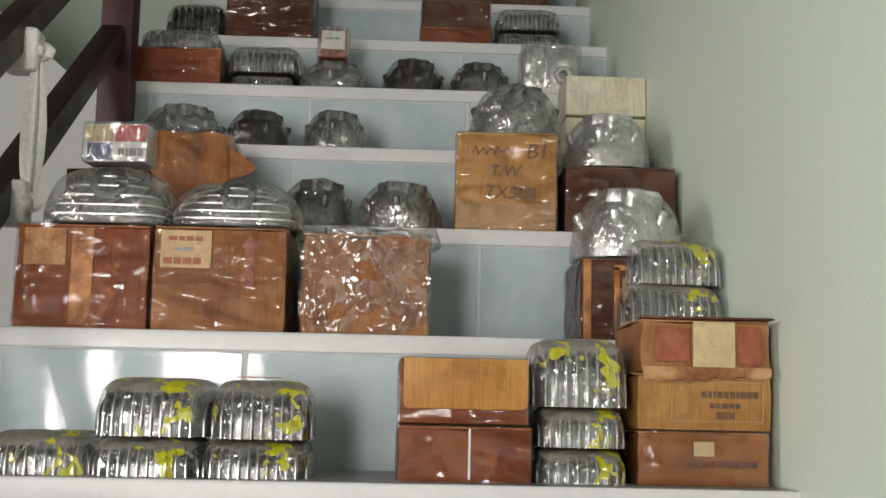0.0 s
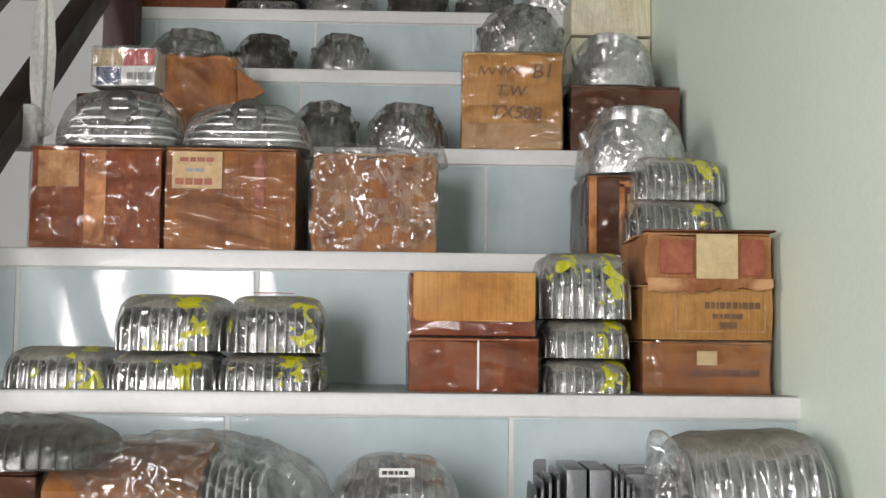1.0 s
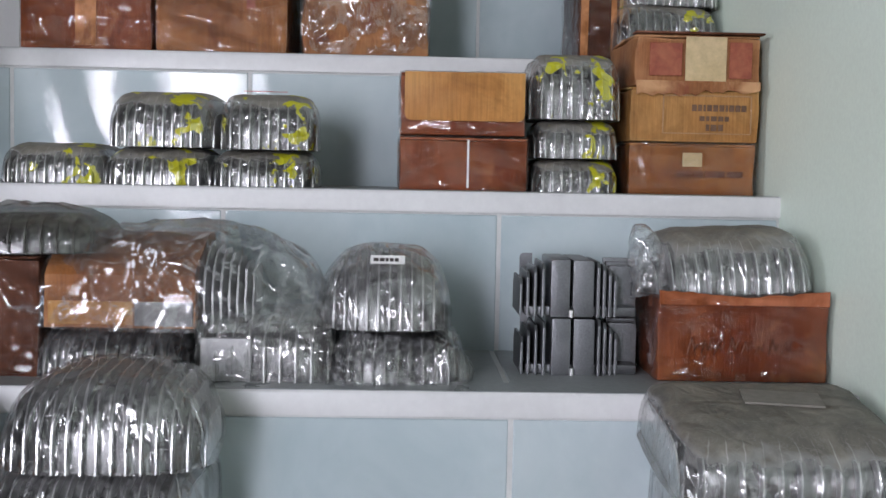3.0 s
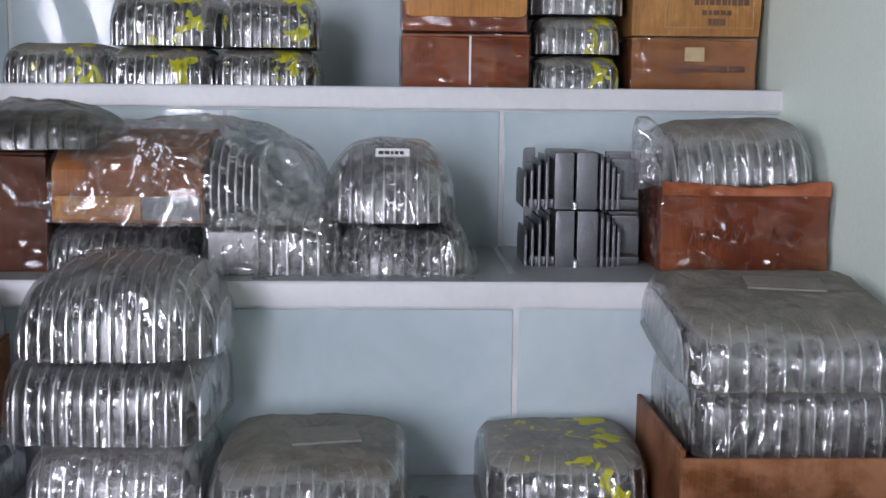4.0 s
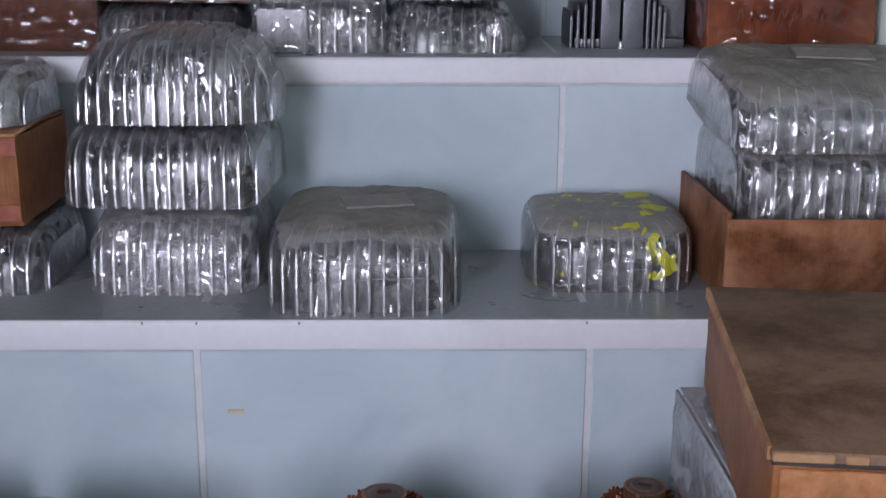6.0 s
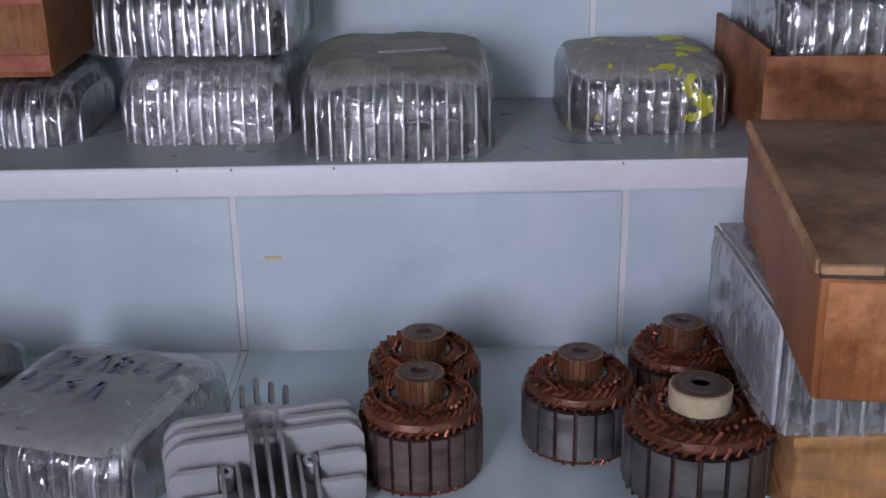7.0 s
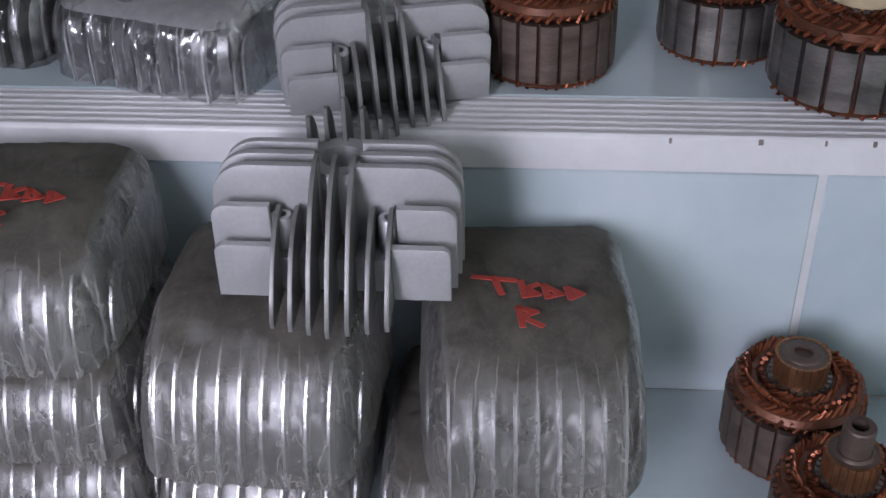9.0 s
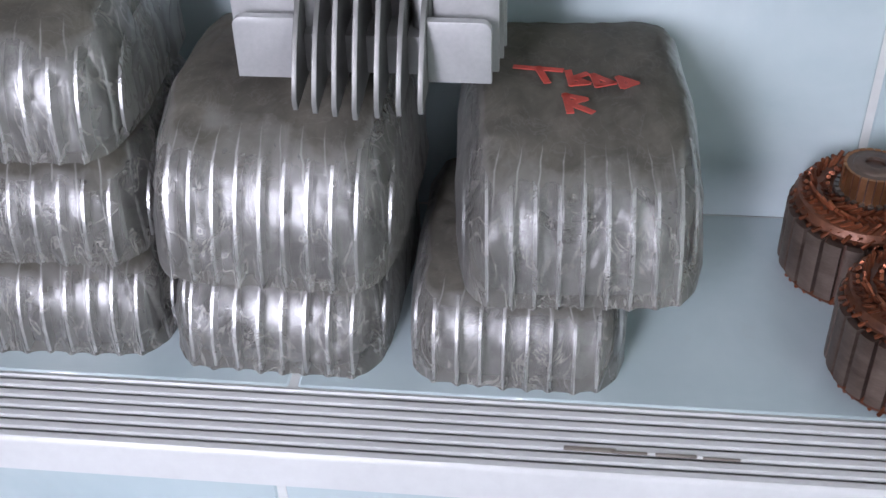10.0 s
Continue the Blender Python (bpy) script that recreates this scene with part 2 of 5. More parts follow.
FLOOR = surface("dark_unseen_floor", (0.12, 0.12, 0.115), (0.17, 0.17, 0.165), 3, (0.4, 0.6))
ALU = surface("cast_aluminium", (0.62, 0.62, 0.62), (0.80, 0.80, 0.80), 22, (0.24, 0.42), 0.92, 150, 0.25, 0.0012)
ALU_DARK = surface("dull_aluminium", (0.09, 0.092, 0.085), (0.26, 0.26, 0.245), 20, (0.4, 0.6), 0.8, 150, 0.3, 0.0012)
ALU_RAW = surface("sandblasted_aluminium", (0.40, 0.40, 0.40), (0.50, 0.50, 0.50), 16, (0.40, 0.52), 0.45, 420, 0.06, 0.0005, grain_mix=(0.93, 1.05))
# blades get a darker tone than the wings of the same casting
ALU_BLADE = surface("darker_cast_aluminium", (0.17, 0.168, 0.162), (0.27, 0.268, 0.26), 30, (0.40, 0.55), 0.5, 300, 0.08, 0.0005, grain_mix=(0.9, 1.05))
ALU_GREY = surface("grey_aluminium", (0.14, 0.145, 0.155), (0.23, 0.235, 0.245), 16, (0.34, 0.5), 0.8, 420, 0.4, 0.0008)
# dark blotches stand for the shade between fins and in the bearing hole
SHADE_DARK = surface("shade_dark_metal", (0.03, 0.03, 0.03), (0.36, 0.36, 0.36), 34, (0.22, 0.45), 0.85, 160, 0.3, 0.001)
BLACK = surface("oily_black_metal", (0.028, 0.026, 0.024), (0.07, 0.06, 0.052), 18, (0.35, 0.6), 0.5, 90, 0.4, 0.003)
COPPER = surface("varnished_copper", (0.08, 0.027, 0.016), (0.38, 0.115, 0.05), 60, (0.25, 0.5), 0.75, 300, 0.3, 0.001)
COPPER_BAR = surface("commutator_copper", (0.32, 0.15, 0.07), (0.42, 0.21, 0.10), 25, (0.25, 0.45), 0.85, 200)
STEEL = surface("lamination_steel", (0.13, 0.12, 0.11), (0.30, 0.28, 0.26), 14, (0.3, 0.5), 0.85, 260, 0.2, 0.0008, (1, 1, 4))
STEEL_OLD = surface("rusty_lamination", (0.09, 0.06, 0.048), (0.19, 0.14, 0.115), 22, (0.4, 0.6), 0.6, 260, 0.3, 0.0008, (1, 1, 4))
MICA = surface("varnish_brown", (0.045, 0.02, 0.014), (0.08, 0.035, 0.022), 30, (0.3, 0.5))
WINDING = surface("winding_varnish", (0.07, 0.028, 0.017), (0.20, 0.075, 0.038), 70, (0.3, 0.5), 0.4, 260, 0.4, 0.001)
CREAM = surface("cream_plastic", (0.46, 0.38, 0.23), (0.55, 0.46, 0.30), 20, (0.35, 0.5))
CREAM_CARD = cardboard("cream_card", (0.66, 0.60, 0.42), (0.74, 0.70, 0.55))
KRAFT = cardboard("tan_cardboard", (0.41, 0.19, 0.055), (0.52, 0.27, 0.09))
KRAFT_RED = cardboard("red_brown_cardboard", (0.17, 0.034, 0.009), (0.28, 0.076, 0.020), 0.5, (0.34, 0.135, 0.045))
KRAFT_DARK = cardboard("dark_cardboard", (0.075, 0.022, 0.009), (0.13, 0.042, 0.017))
KRAFT_MID = cardboard("brown_cardboard", (0.25, 0.085, 0.024), (0.37, 0.15, 0.045), 0.5, (0.20, 0.06, 0.03))
KRAFT_WORN = cardboard("worn_cardboard", (0.29, 0.11, 0.04), (0.42, 0.20, 0.085), 0.6, (0.22, 0.06, 0.035))
DUST_PAPER = surface("dusty_label_paper", (0.19, 0.175, 0.15), (0.25, 0.23, 0.20), 30, (0.6, 0.75))
KRAFT_PLAIN = cardboard("plain_brown_cardboard", (0.15, 0.052, 0.017), (0.22, 0.085, 0.028), 0.5)
LID_CARD = cardboard("dusty_lid_card", (0.15, 0.080, 0.042), (0.23, 0.135, 0.078), 0.6, (0.10, 0.05, 0.025))
ORANGE_CARD = cardboard("orange_cardboard", (0.44, 0.185, 0.045), (0.52, 0.235, 0.065), 0.45)
TAPE = surface("packing_tape", (0.36, 0.20, 0.09), (0.47, 0.28, 0.14), 20, (0.15, 0.3), spec=0.6)
TAPE_BEIGE = surface("beige_tape", (0.52, 0.39, 0.20), (0.60, 0.46, 0.26), 20, (0.4, 0.5))
PAPER = surface("label_paper", (0.46, 0.29, 0.13), (0.56, 0.38, 0.19), 20, (0.5, 0.6))
WHITE_PAPER = surface("white_label", (0.72, 0.72, 0.70), (0.8, 0.8, 0.78), 20, (0.5, 0.6))
GREY_PAPER = surface("grey_print_paper", (0.20, 0.20, 0.20), (0.29, 0.29, 0.285), 14, (0.4, 0.55))
PALE_SLEEVE = surface("pale_grey_sheet", (0.36, 0.37, 0.38), (0.46, 0.47, 0.48), 18, (0.35, 0.5))
RED_INK = surface("red_ink", (0.46, 0.05, 0.035), (0.55, 0.075, 0.05), 40, (0.5, 0.6))
RED_PALE = surface("worn_red_ink", (0.25, 0.045, 0.022), (0.36, 0.11, 0.05), 60, (0.5, 0.6))
BLUE_INK = surface("blue_ink", (0.05, 0.085, 0.19), (0.07, 0.11, 0.24), 40, (0.5, 0.6))
BLUE_FADED = surface("faded_blue_ink", (0.09, 0.11, 0.16), (0.20, 0.22, 0.26), 60, (0.5, 0.6))
# black for marker print, and for the shade painted under a lid
INK_AND_SHADE = surface("black_marker_and_gap_shade", (0.035, 0.03, 0.03), (0.06, 0.05, 0.045), 40, (0.5, 0.6))
INK_FADED = surface("faded_marker", (0.11, 0.055, 0.028), (0.17, 0.085, 0.042), 70, (0.5, 0.6))
F_CLEAR = film("clear_film", 0.96, (0.80, 0.80, 0.80), 0.16, 1.25, rough=0.17, lines=0.30, gloss_gain=4.2, scale=46.0, stretch=(1.2, 1.0, 0.6), white=0.75)
F_DUSTY = film("dusty_film", 0.93, (0.66, 0.66, 0.64), 0.92, 1.15, rough=0.17, lines=0.30, gloss_gain=3.6, scale=46.0, stretch=(1.2, 1.0, 0.6), soil=0.72, white=0.7)
F_GREY = film("grey_dusty_film", 0.74, (0.40, 0.385, 0.35), 0.92, 0.9, rough=0.42, lines=0.34, gloss_gain=1.1, scale=40.0, stretch=(1.3, 1.0, 0.6), soil=0.34, white=0.62)
F_YELLOW = film("paint_marked_film", 0.955, (0.64, 0.64, 0.60), 0.88, 1.1, (0.55, 0.53, 0.02), 0.64, rough=0.15, lines=0.25, gloss_gain=3.6, scale=50.0, soil=0.82, white=0.65)
F_MILKY = film("milky_film", 0.88, (0.60, 0.61, 0.59), 0.40, 1.5, scale=46.0, rough=0.14, lines=0.4, soil=0.6)
F_CRUSH = film("crushed_film", 0.965, (0.78, 0.77, 0.74), 0.10, 1.5, scale=28.0, rough=0.10, lines=0.22, gloss_gain=3.0)
F_DARK = film("old_dull_film", 0.95, (0.14, 0.135, 0.115), 0.5, 1.2, scale=46.0, rough=0.15, gloss_gain=1.6, soil=0.32, lines=0.2)
F_WRAP = film("tight_wrap", 0.996, (0.8, 0.8, 0.8), 0.04, 1.5, scale=19.0, rough=0.08, lines=0.05, gloss_gain=1.05, stretch=(0.6, 0.6, 1.5))
F_WHITE = film("whitish_film", 0.72, (0.70, 0.68, 0.68), 0.55, 1.3, scale=46.0, rough=0.18, lines=0.4, soil=0.8, white=0.8)
F_BAG = film("loose_bag", 0.965, (0.84, 0.85, 0.85), 0.08, 1.1, scale=24.0, rough=0.10, lines=0.30, gloss_gain=2.4)
GRIME = surface("groove_grime", (0.16, 0.13, 0.11), (0.30, 0.27, 0.24), 12, (0.7, 0.85))
BAG_WHITE = surface("white_carrier_bag", (0.66, 0.64, 0.62), (0.76, 0.74, 0.72), 12, (0.35, 0.5), bumps=0.4, dist=0.01)


# ---- building helpers ----
def mesh_of(name, bm, material, smooth=True):
    me = bpy.data.meshes.new(name)
    bm.normal_update()
    bm.to_mesh(me)
    bm.free()
    me.materials.append(material)
    if smooth:
        me.polygons.foreach_set("use_smooth", [True] * len(me.polygons))
        me.set_sharp_from_angle(angle=radians(38))
    return me


def part(name, bm, material, parent, label="", m=None):
    ob = new(name, mesh_of(name, bm, material) if isinstance(bm, bmesh.types.BMesh) else bm)
    ob.parent = parent
    if m is not None:
        ob.matrix_basis = m
    if label:
        ob["label"] = label
    return ob


def thing(name, m, label, category, group="", kind=""):
    ob = new(name)
    ob.empty_display_size = 0.02
    ob.matrix_basis = m
    return tagged(ob, label, category, group, kind)


def solid(name, bm, material, label, category, kind="structure"):
    return tagged(new(name, mesh_of(name, bm, material)), label, category, "", kind)


def box(x0, x1, y0, y1, z0, z1, bev=0.0, seg=2, bm=None):
    bm = bm or bmesh.new()
    r = bmesh.ops.create_cube(bm, size=1.0, matrix=Matrix.Translation(((x0 + x1) / 2, (y0 + y1) / 2, (z0 + z1) / 2)) @ Matrix.Diagonal((x1 - x0, y1 - y0, z1 - z0, 1)))
    if bev:
        edges = list({e for v in r["verts"] for e in v.link_edges})
        bmesh.ops.bevel(bm, geom=edges, offset=bev, segments=seg, affect="EDGES", profile=0.6)
    return bm


def prism(points, axis, lo, hi, bev=0.0, bm=None):
    """An outline (a, b) drawn out along an axis from lo to hi."""
    bm = bm or bmesh.new()
    def place(a, b, c):
        return {"x": (c, a, b), "y": (a, c, b), "z": (a, b, c)}[axis]
    low = [bm.verts.new(place(a, b, lo)) for a, b in points]
    high = [bm.verts.new(place(a, b, hi)) for a, b in points]
    n = len(points)
    faces = [bm.faces.new(low), bm.faces.new(high[::-1])]
    for i in range(n):
        faces.append(bm.faces.new((low[i], high[i], high[(i + 1) % n], low[(i + 1) % n])))
    bmesh.ops.recalc_face_normals(bm, faces=faces)
    if bev:
        rim = [e for f in faces[:2] for e in f.edges]
        bmesh.ops.bevel(bm, geom=rim, offset=bev, segments=2, affect="EDGES", profile=0.6)
    return bm


def ring_solid(profile, seg=36, bm=None, at=(0, 0, 0), bumps=0.0, lobes=0):
    """A profile of (radius, height) turned round the z axis; closed at both ends."""
    bm = bm or bmesh.new()
    rows = []
    for r, z in profile:
        row = []
        for i in range(seg):
            a = 2 * math.pi * i / seg
            k = 1 + bumps * math.cos(lobes * a) if lobes else 1
            row.append(bm.verts.new((at[0] + r * k * math.cos(a), at[1] + r * k * math.sin(a), at[2] + z)))
        rows.append(row)
    for p, q in zip(rows, rows[1:]):
        for i in range(seg):
            bm.faces.new((p[i], p[(i + 1) % seg], q[(i + 1) % seg], q[i]))
    bm.faces.new(rows[0][::-1])
    bm.faces.new(rows[-1])
    return bm


def rounded_rect(w, h, r, n=5, x0=0.0, z0=0.0, corners=(1, 1, 1, 1)):
    """Outline, anticlockwise from the lower left; corners: which are round (ll, lr, ur, ul)."""
    pts = []
    for (cx, cy, a0), on in zip(((r, r, 180), (w - r, r, 270), (w - r, h - r, 0), (r, h - r, 90)), corners):
        if on:
            for i in range(n + 1):
                a = radians(a0 + 90 * i / n)
                pts.append((x0 + cx + r * math.cos(a), z0 + cy + r * math.sin(a)))
        else:
            pts.append((x0 + (0 if cx == r else w), z0 + (0 if cy == r else h)))
    return pts


def loaf_height(x, y, a, b, h, px, py, q, pyb=None):
    s = abs(x / a) ** px + abs(y / b) ** (pyb if pyb and y > 0 else py)
    return h * max(0.0, 1 - s) ** (1 / q)


def loaf(w, d, h, px, py, q, crumple=0.0, seg=56, rings=16, seed=0.0, skirt=0.0, pyb=None):
    """A half-round loaf on the plane z = 0; pyb: how full its back is; crumple: metres of wrinkling; skirt: metres by which the rim flares out."""
    a, b = w / 2, d / 2
    bm = bmesh.new()
    rim = []
    for i in range(seg):
        t = 2 * math.pi * i / seg
        cx, cy = a * math.cos(t), b * math.sin(t)
        ey = pyb if pyb and cy > 0 else py
        lo, hi = 0.0, 2.0
        for _ in range(30):
            mid = (lo + hi) / 2
            lo, hi = (mid, hi) if abs(cx * mid / a) ** px + abs(cy * mid / b) ** ey < 1 else (lo, mid)
        rim.append((cx * lo, cy * lo, ey))

    def wrinkle(p):
        if not crumple:
            return Vector(p)
        v = Vector((p[0] * 28 + seed * 3.1, p[1] * 28 + seed * 7.7, p[2] * 28))
        k = noise.noise_vector(v) * crumple + noise.noise_vector(v * 2.7) * crumple * 0.5
        return Vector((p[0] + k.x, p[1] + k.y, max(0.0005, p[2] + k.z * min(1.0, p[2] * 60))))
    top = bm.verts.new(wrinkle((0, 0, h)))
    rows = []
    for j in range(1, rings + 1):
        phi = math.pi / 2 * j / rings
        s = math.sin(phi) ** 2 if j < rings else 1.0
        z = h * max(0.0, 1 - s) ** (1 / q)
        row = []
        for X, Y, ey in rim:
            fl = 1 + (skirt / max(a, b)) * max(0.0, 1 - z / (0.25 * h)) if skirt else 1
            row.append(bm.verts.new(wrinkle((X * s ** (1 / px) * fl, Y * s ** (1 / ey) * fl, z))))
        rows.append(row)
    for i in range(seg):
        bm.faces.new((top, rows[0][i], rows[0][(i + 1) % seg]))
        for p, r in zip(rows, rows[1:]):
            bm.faces.new((p[i], r[i], r[(i + 1) % seg], p[(i + 1) % seg]))
    bm.faces.new(rows[-1][::-1])
    return bm


def shrunk_film(w, d, h, px, py, q, xs, sag, crumple, seed, rings=22, pyb=None):
    """Film drawn tight over upright fins at the places xs: it sags by the given metres between them, and is marked on
    their edges for the painted highlight.
    """
    a, b = w / 2, d / 2
    back = pyb or py
    pitch = xs[1] - xs[0]
    cols = []
    for x0 in xs[:-1]:
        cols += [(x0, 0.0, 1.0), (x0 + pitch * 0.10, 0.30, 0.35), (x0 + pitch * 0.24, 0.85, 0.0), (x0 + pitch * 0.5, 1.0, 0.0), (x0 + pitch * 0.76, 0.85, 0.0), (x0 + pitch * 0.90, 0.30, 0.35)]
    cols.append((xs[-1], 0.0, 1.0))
    side = lambda x, e: b * max(0.0, 1 - abs(x / a) ** px) ** (1 / e)
    flank = lambda y, e: a * max(0.0, 1 - abs(y / b) ** e) ** (1 / px)
    rim = [(x, -side(x, py), g, f, py) for x, g, f in cols]
    yf, yb = side(xs[-1], py), side(xs[-1], back)
    ends = [(-yf * f, py) for f in (0.8, 0.4)] + [(0.0, py)] + [(yb * f, back) for f in (0.4, 0.8)]
    rim += [(flank(y, e), y, 0.0, 0.0, e) for y, e in ends]
    rim += [(x, side(x, back), g, f, back) for x, g, f in reversed(cols)]
    rim += [(-flank(y, e), y, 0.0, 0.0, e) for y, e in reversed(ends)]
    bm = bmesh.new()
    mark_edge = bm.verts.layers.float.new("fin_edge")

    def put(x, y, z, f=0.0):
        v = Vector((x * 45 + seed * 3.1, y * 45 + seed * 7.7, z * 45))
        k = noise.noise_vector(v) * crumple + noise.noise_vector(v * 2.9) * crumple * 0.6
        made = bm.verts.new((x + k.x, y + k.y, max(0.0004, z + k.z * min(1.0, z * 60))))
        made[mark_edge] = f
        return made
    top = put(0, 0, h)
    rows = []
    for j in range(1, rings + 1):
        s = math.sin(math.pi / 2 * j / rings) ** 2 if j < rings else 1.0
        z = h * max(0.0, 1 - s) ** (1 / q)
        row = []
        for X, Y, g, f, e in rim:
            pull = 1 - sag * g * max(0.0, (s - 0.45) / 0.55) / max(0.02, math.hypot(X, Y))
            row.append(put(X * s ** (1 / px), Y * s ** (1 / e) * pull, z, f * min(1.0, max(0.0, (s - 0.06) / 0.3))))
        rows.append(row)
    n = len(rim)
    for i in range(n):
        bm.faces.new((top, rows[0][i], rows[0][(i + 1) % n]))
        for p, r in zip(rows, rows[1:]):
            bm.faces.new((p[i], r[i], r[(i + 1) % n], p[(i + 1) % n]))
    bm.faces.new(rows[-1][::-1])
    return bm


def wrinkled_box(w, d, h, crumple, cuts=9, seed=0.0, bev=0.006, freq=24.0):
    """A box of film or soft card on z = 0, with its faces dented."""
    bm = box(-w / 2, w / 2, -d / 2, d / 2, 0, h, bev, 2)
    bmesh.ops.subdivide_edges(bm, edges=[e for e in bm.edges if e.calc_length() > 0.03], cuts=cuts, use_grid_fill=True)
    for v in bm.verts:
        p = Vector((v.co.x * freq + seed * 5.3, v.co.y * freq + seed, v.co.z * freq))
        k = noise.noise_vector(p) * crumple + noise.noise_vector(p * 2.9) * crumple * 0.45
        low = min(1.0, max(0.0, v.co.z * 80))
        v.co.x += k.x
        v.co.y += k.y
        v.co.z += k.z * low
    return bm


def stroke(points, width, bm=None, thick=0.0006):
    """A marker stroke: a flat ribbon through points (x, z), facing -y, a little proud of y = 0."""
    bm = bm or bmesh.new()
    for (x0, z0), (x1, z1) in zip(points, points[1:]):
        ln = math.hypot(x1 - x0, z1 - z0) or 1e-6
        nx, nz = -(z1 - z0) / ln * width / 2, (x1 - x0) / ln * width / 2
        ex, ez = (x1 - x0) / ln * width * 0.4, (z1 - z0) / ln * width * 0.4
        prism([(x0 - ex + nx, z0 - ez + nz), (x0 - ex - nx, z0 - ez - nz), (x1 + ex - nx, z1 + ez - nz), (x1 + ex + nx, z1 + ez + nz)], "y", -thick, 0.0, bm=bm)
    return bm


def bars(x0, z0, widths, height, gap=0.002, bm=None):
    """Unreadable print: a row of plain upright bars."""
    bm = bm or bmesh.new()
    for w in widths:
        box(x0, x0 + w, -0.0006, 0, z0, z0 + height, bm=bm)
        x0 += w + gap
    return bm


def lettering(text, size, material, parent, m, name="writing", shear=0.0):
    cu = bpy.data.curves.new(name, "FONT")
    cu.body, cu.size, cu.extrude, cu.shear, cu.offset = text, size, 0.0003, shear, 0.0002
    cu.align_x = "CENTER"
    tmp = bpy.data.objects.new(name, cu)
    scene.collection.objects.link(tmp)
    me = bpy.data.meshes.new_from_object(tmp.evaluated_get(bpy.context.evaluated_depsgraph_get()))
    bpy.data.objects.remove(tmp)
    me.materials.clear()
    me.materials.append(material)
    ob = new(name, me)
    ob.parent = parent
    ob.matrix_basis = m
    return ob


# ---- the large structure ----
RISER_Y = {-4: -1.019, -3: -0.795, -2: -0.501, -1: -0.273, 0: -0.008, 1: 0.253, 2: 0.513, 3: 0.771, 4: 1.031, 5: 1.290}
TOP_Z = {-4: -0.747, -3: -0.545, -2: -0.376, -1: -0.182, 0: 0.005, 1: 0.185, 2: 0.371, 3: 0.555, 4: 0.738, 5: 0.922}
for k in (6, 7, 8):
    RISER_Y[k], TOP_Z[k] = 1.290 + 0.258 * (k - 5), 0.922 + 0.185 * (k - 5)
for k in (-5, -6, -7, -8):
    RISER_Y[k], TOP_Z[k] = -1.019 + 0.258 * (k + 4), -0.747 + 0.1835 * (k + 4)
LEFT, RIGHT = -1.005, 0.012
TILE_W = 0.325
JOINT_X = {-4: (-0.328, 0.327), -3: (-0.329, 0.327), -2: (-0.325, 0.331), -1: (-0.327, 0.325), 0: (-0.3212, 0.3240), 2: (-0.3205, 0.325), 3: (-0.3200, 0.325), 4: (-0.3185, 0.325)}
NOSE_H, NOSE_D = 0.024, 0.048


def step(k):
    """One stair: a concrete core, riser and tread tiles set in grout, and a ribbed white nosing."""
    y, top = RISER_Y[k], Z0 + TOP_Z[k]
    low = Z0 + TOP_Z[k - 1] if k - 1 in TOP_Z else 0.0
    back = RISER_Y[k + 1] if k + 1 in RISER_Y else y + 1.3
    st = thing("stair_step", pose(0, y, top), "stair of pale blue glazed tiles with a white ribbed nosing", "stair step", "flight of stairs", "structure")
    h = top - low
    part("core", box(LEFT + 0.001, RIGHT, 0.0052, back - y + 0.005, -h, -0.0012), GROUT, st, "light grout bed")
    joint, pitch = JOINT_X.get(k, (-0.3245, TILE_W))
    edges = [joint + pitch * i for i in range(-3, 3)]
    cuts = [LEFT] + [e for e in edges if LEFT + 0.02 < e < RIGHT - 0.02] + [RIGHT]
    g = 0.0026
    for a, b in zip(cuts, cuts[1:]):
        part("riser_tile", box(a + g, b - g, 0.004, 0.0115, -h - 0.003, -NOSE_H - 0.003, 0.0012, 1), TILE, st)
        part("tread_tile", box(a + g, b - g, NOSE_D + 0.003, back - y + 0.002, -0.0095, 0.0, 0.0012, 1), DUSTY_TILE if k > -3 else TILE, st)
    # nosing: a rounded white lip whose top carries five grooves
    pts = [(0.0, -NOSE_H), (0.0, -0.003), (0.0006, -0.0008), (0.0015, 0.0)]
    x = 0.002
    for _ in range(6):
        pts += [(x, 0.0006), (x + 0.0037, 0.0006), (x + 0.0046, -0.0026), (x + 0.0066, -0.0026)]
        x += 0.0075
    pts += [(NOSE_D, 0.0), (NOSE_D, -0.004), (0.0042, -0.004), (0.0042, -NOSE_H)]
    grime = bmesh.new()
    for i in range(6):
        box(LEFT + 0.002, RIGHT - 0.002, 0.0068 + 0.0075 * i, 0.0084 + 0.0075 * i, -0.0027, -0.0012, bm=grime)
    part("groove_grime", grime, GRIME, st, "brown grime lying in the grooves")
    if k > -3:
        part("dust_layer", box(LEFT + 0.001, RIGHT - 0.001, 0.0018, NOSE_D + 0.002, -0.0030, 0.0010, 0.0006, 1), DUSTY_TILE, st, "grey dust packed over the ribs")
    part("nosing", prism(pts, "x", LEFT, RIGHT), NOSING, st, "white ribbed plastic nosing")
    return st


for k in sorted(RISER_Y):
    step(k)

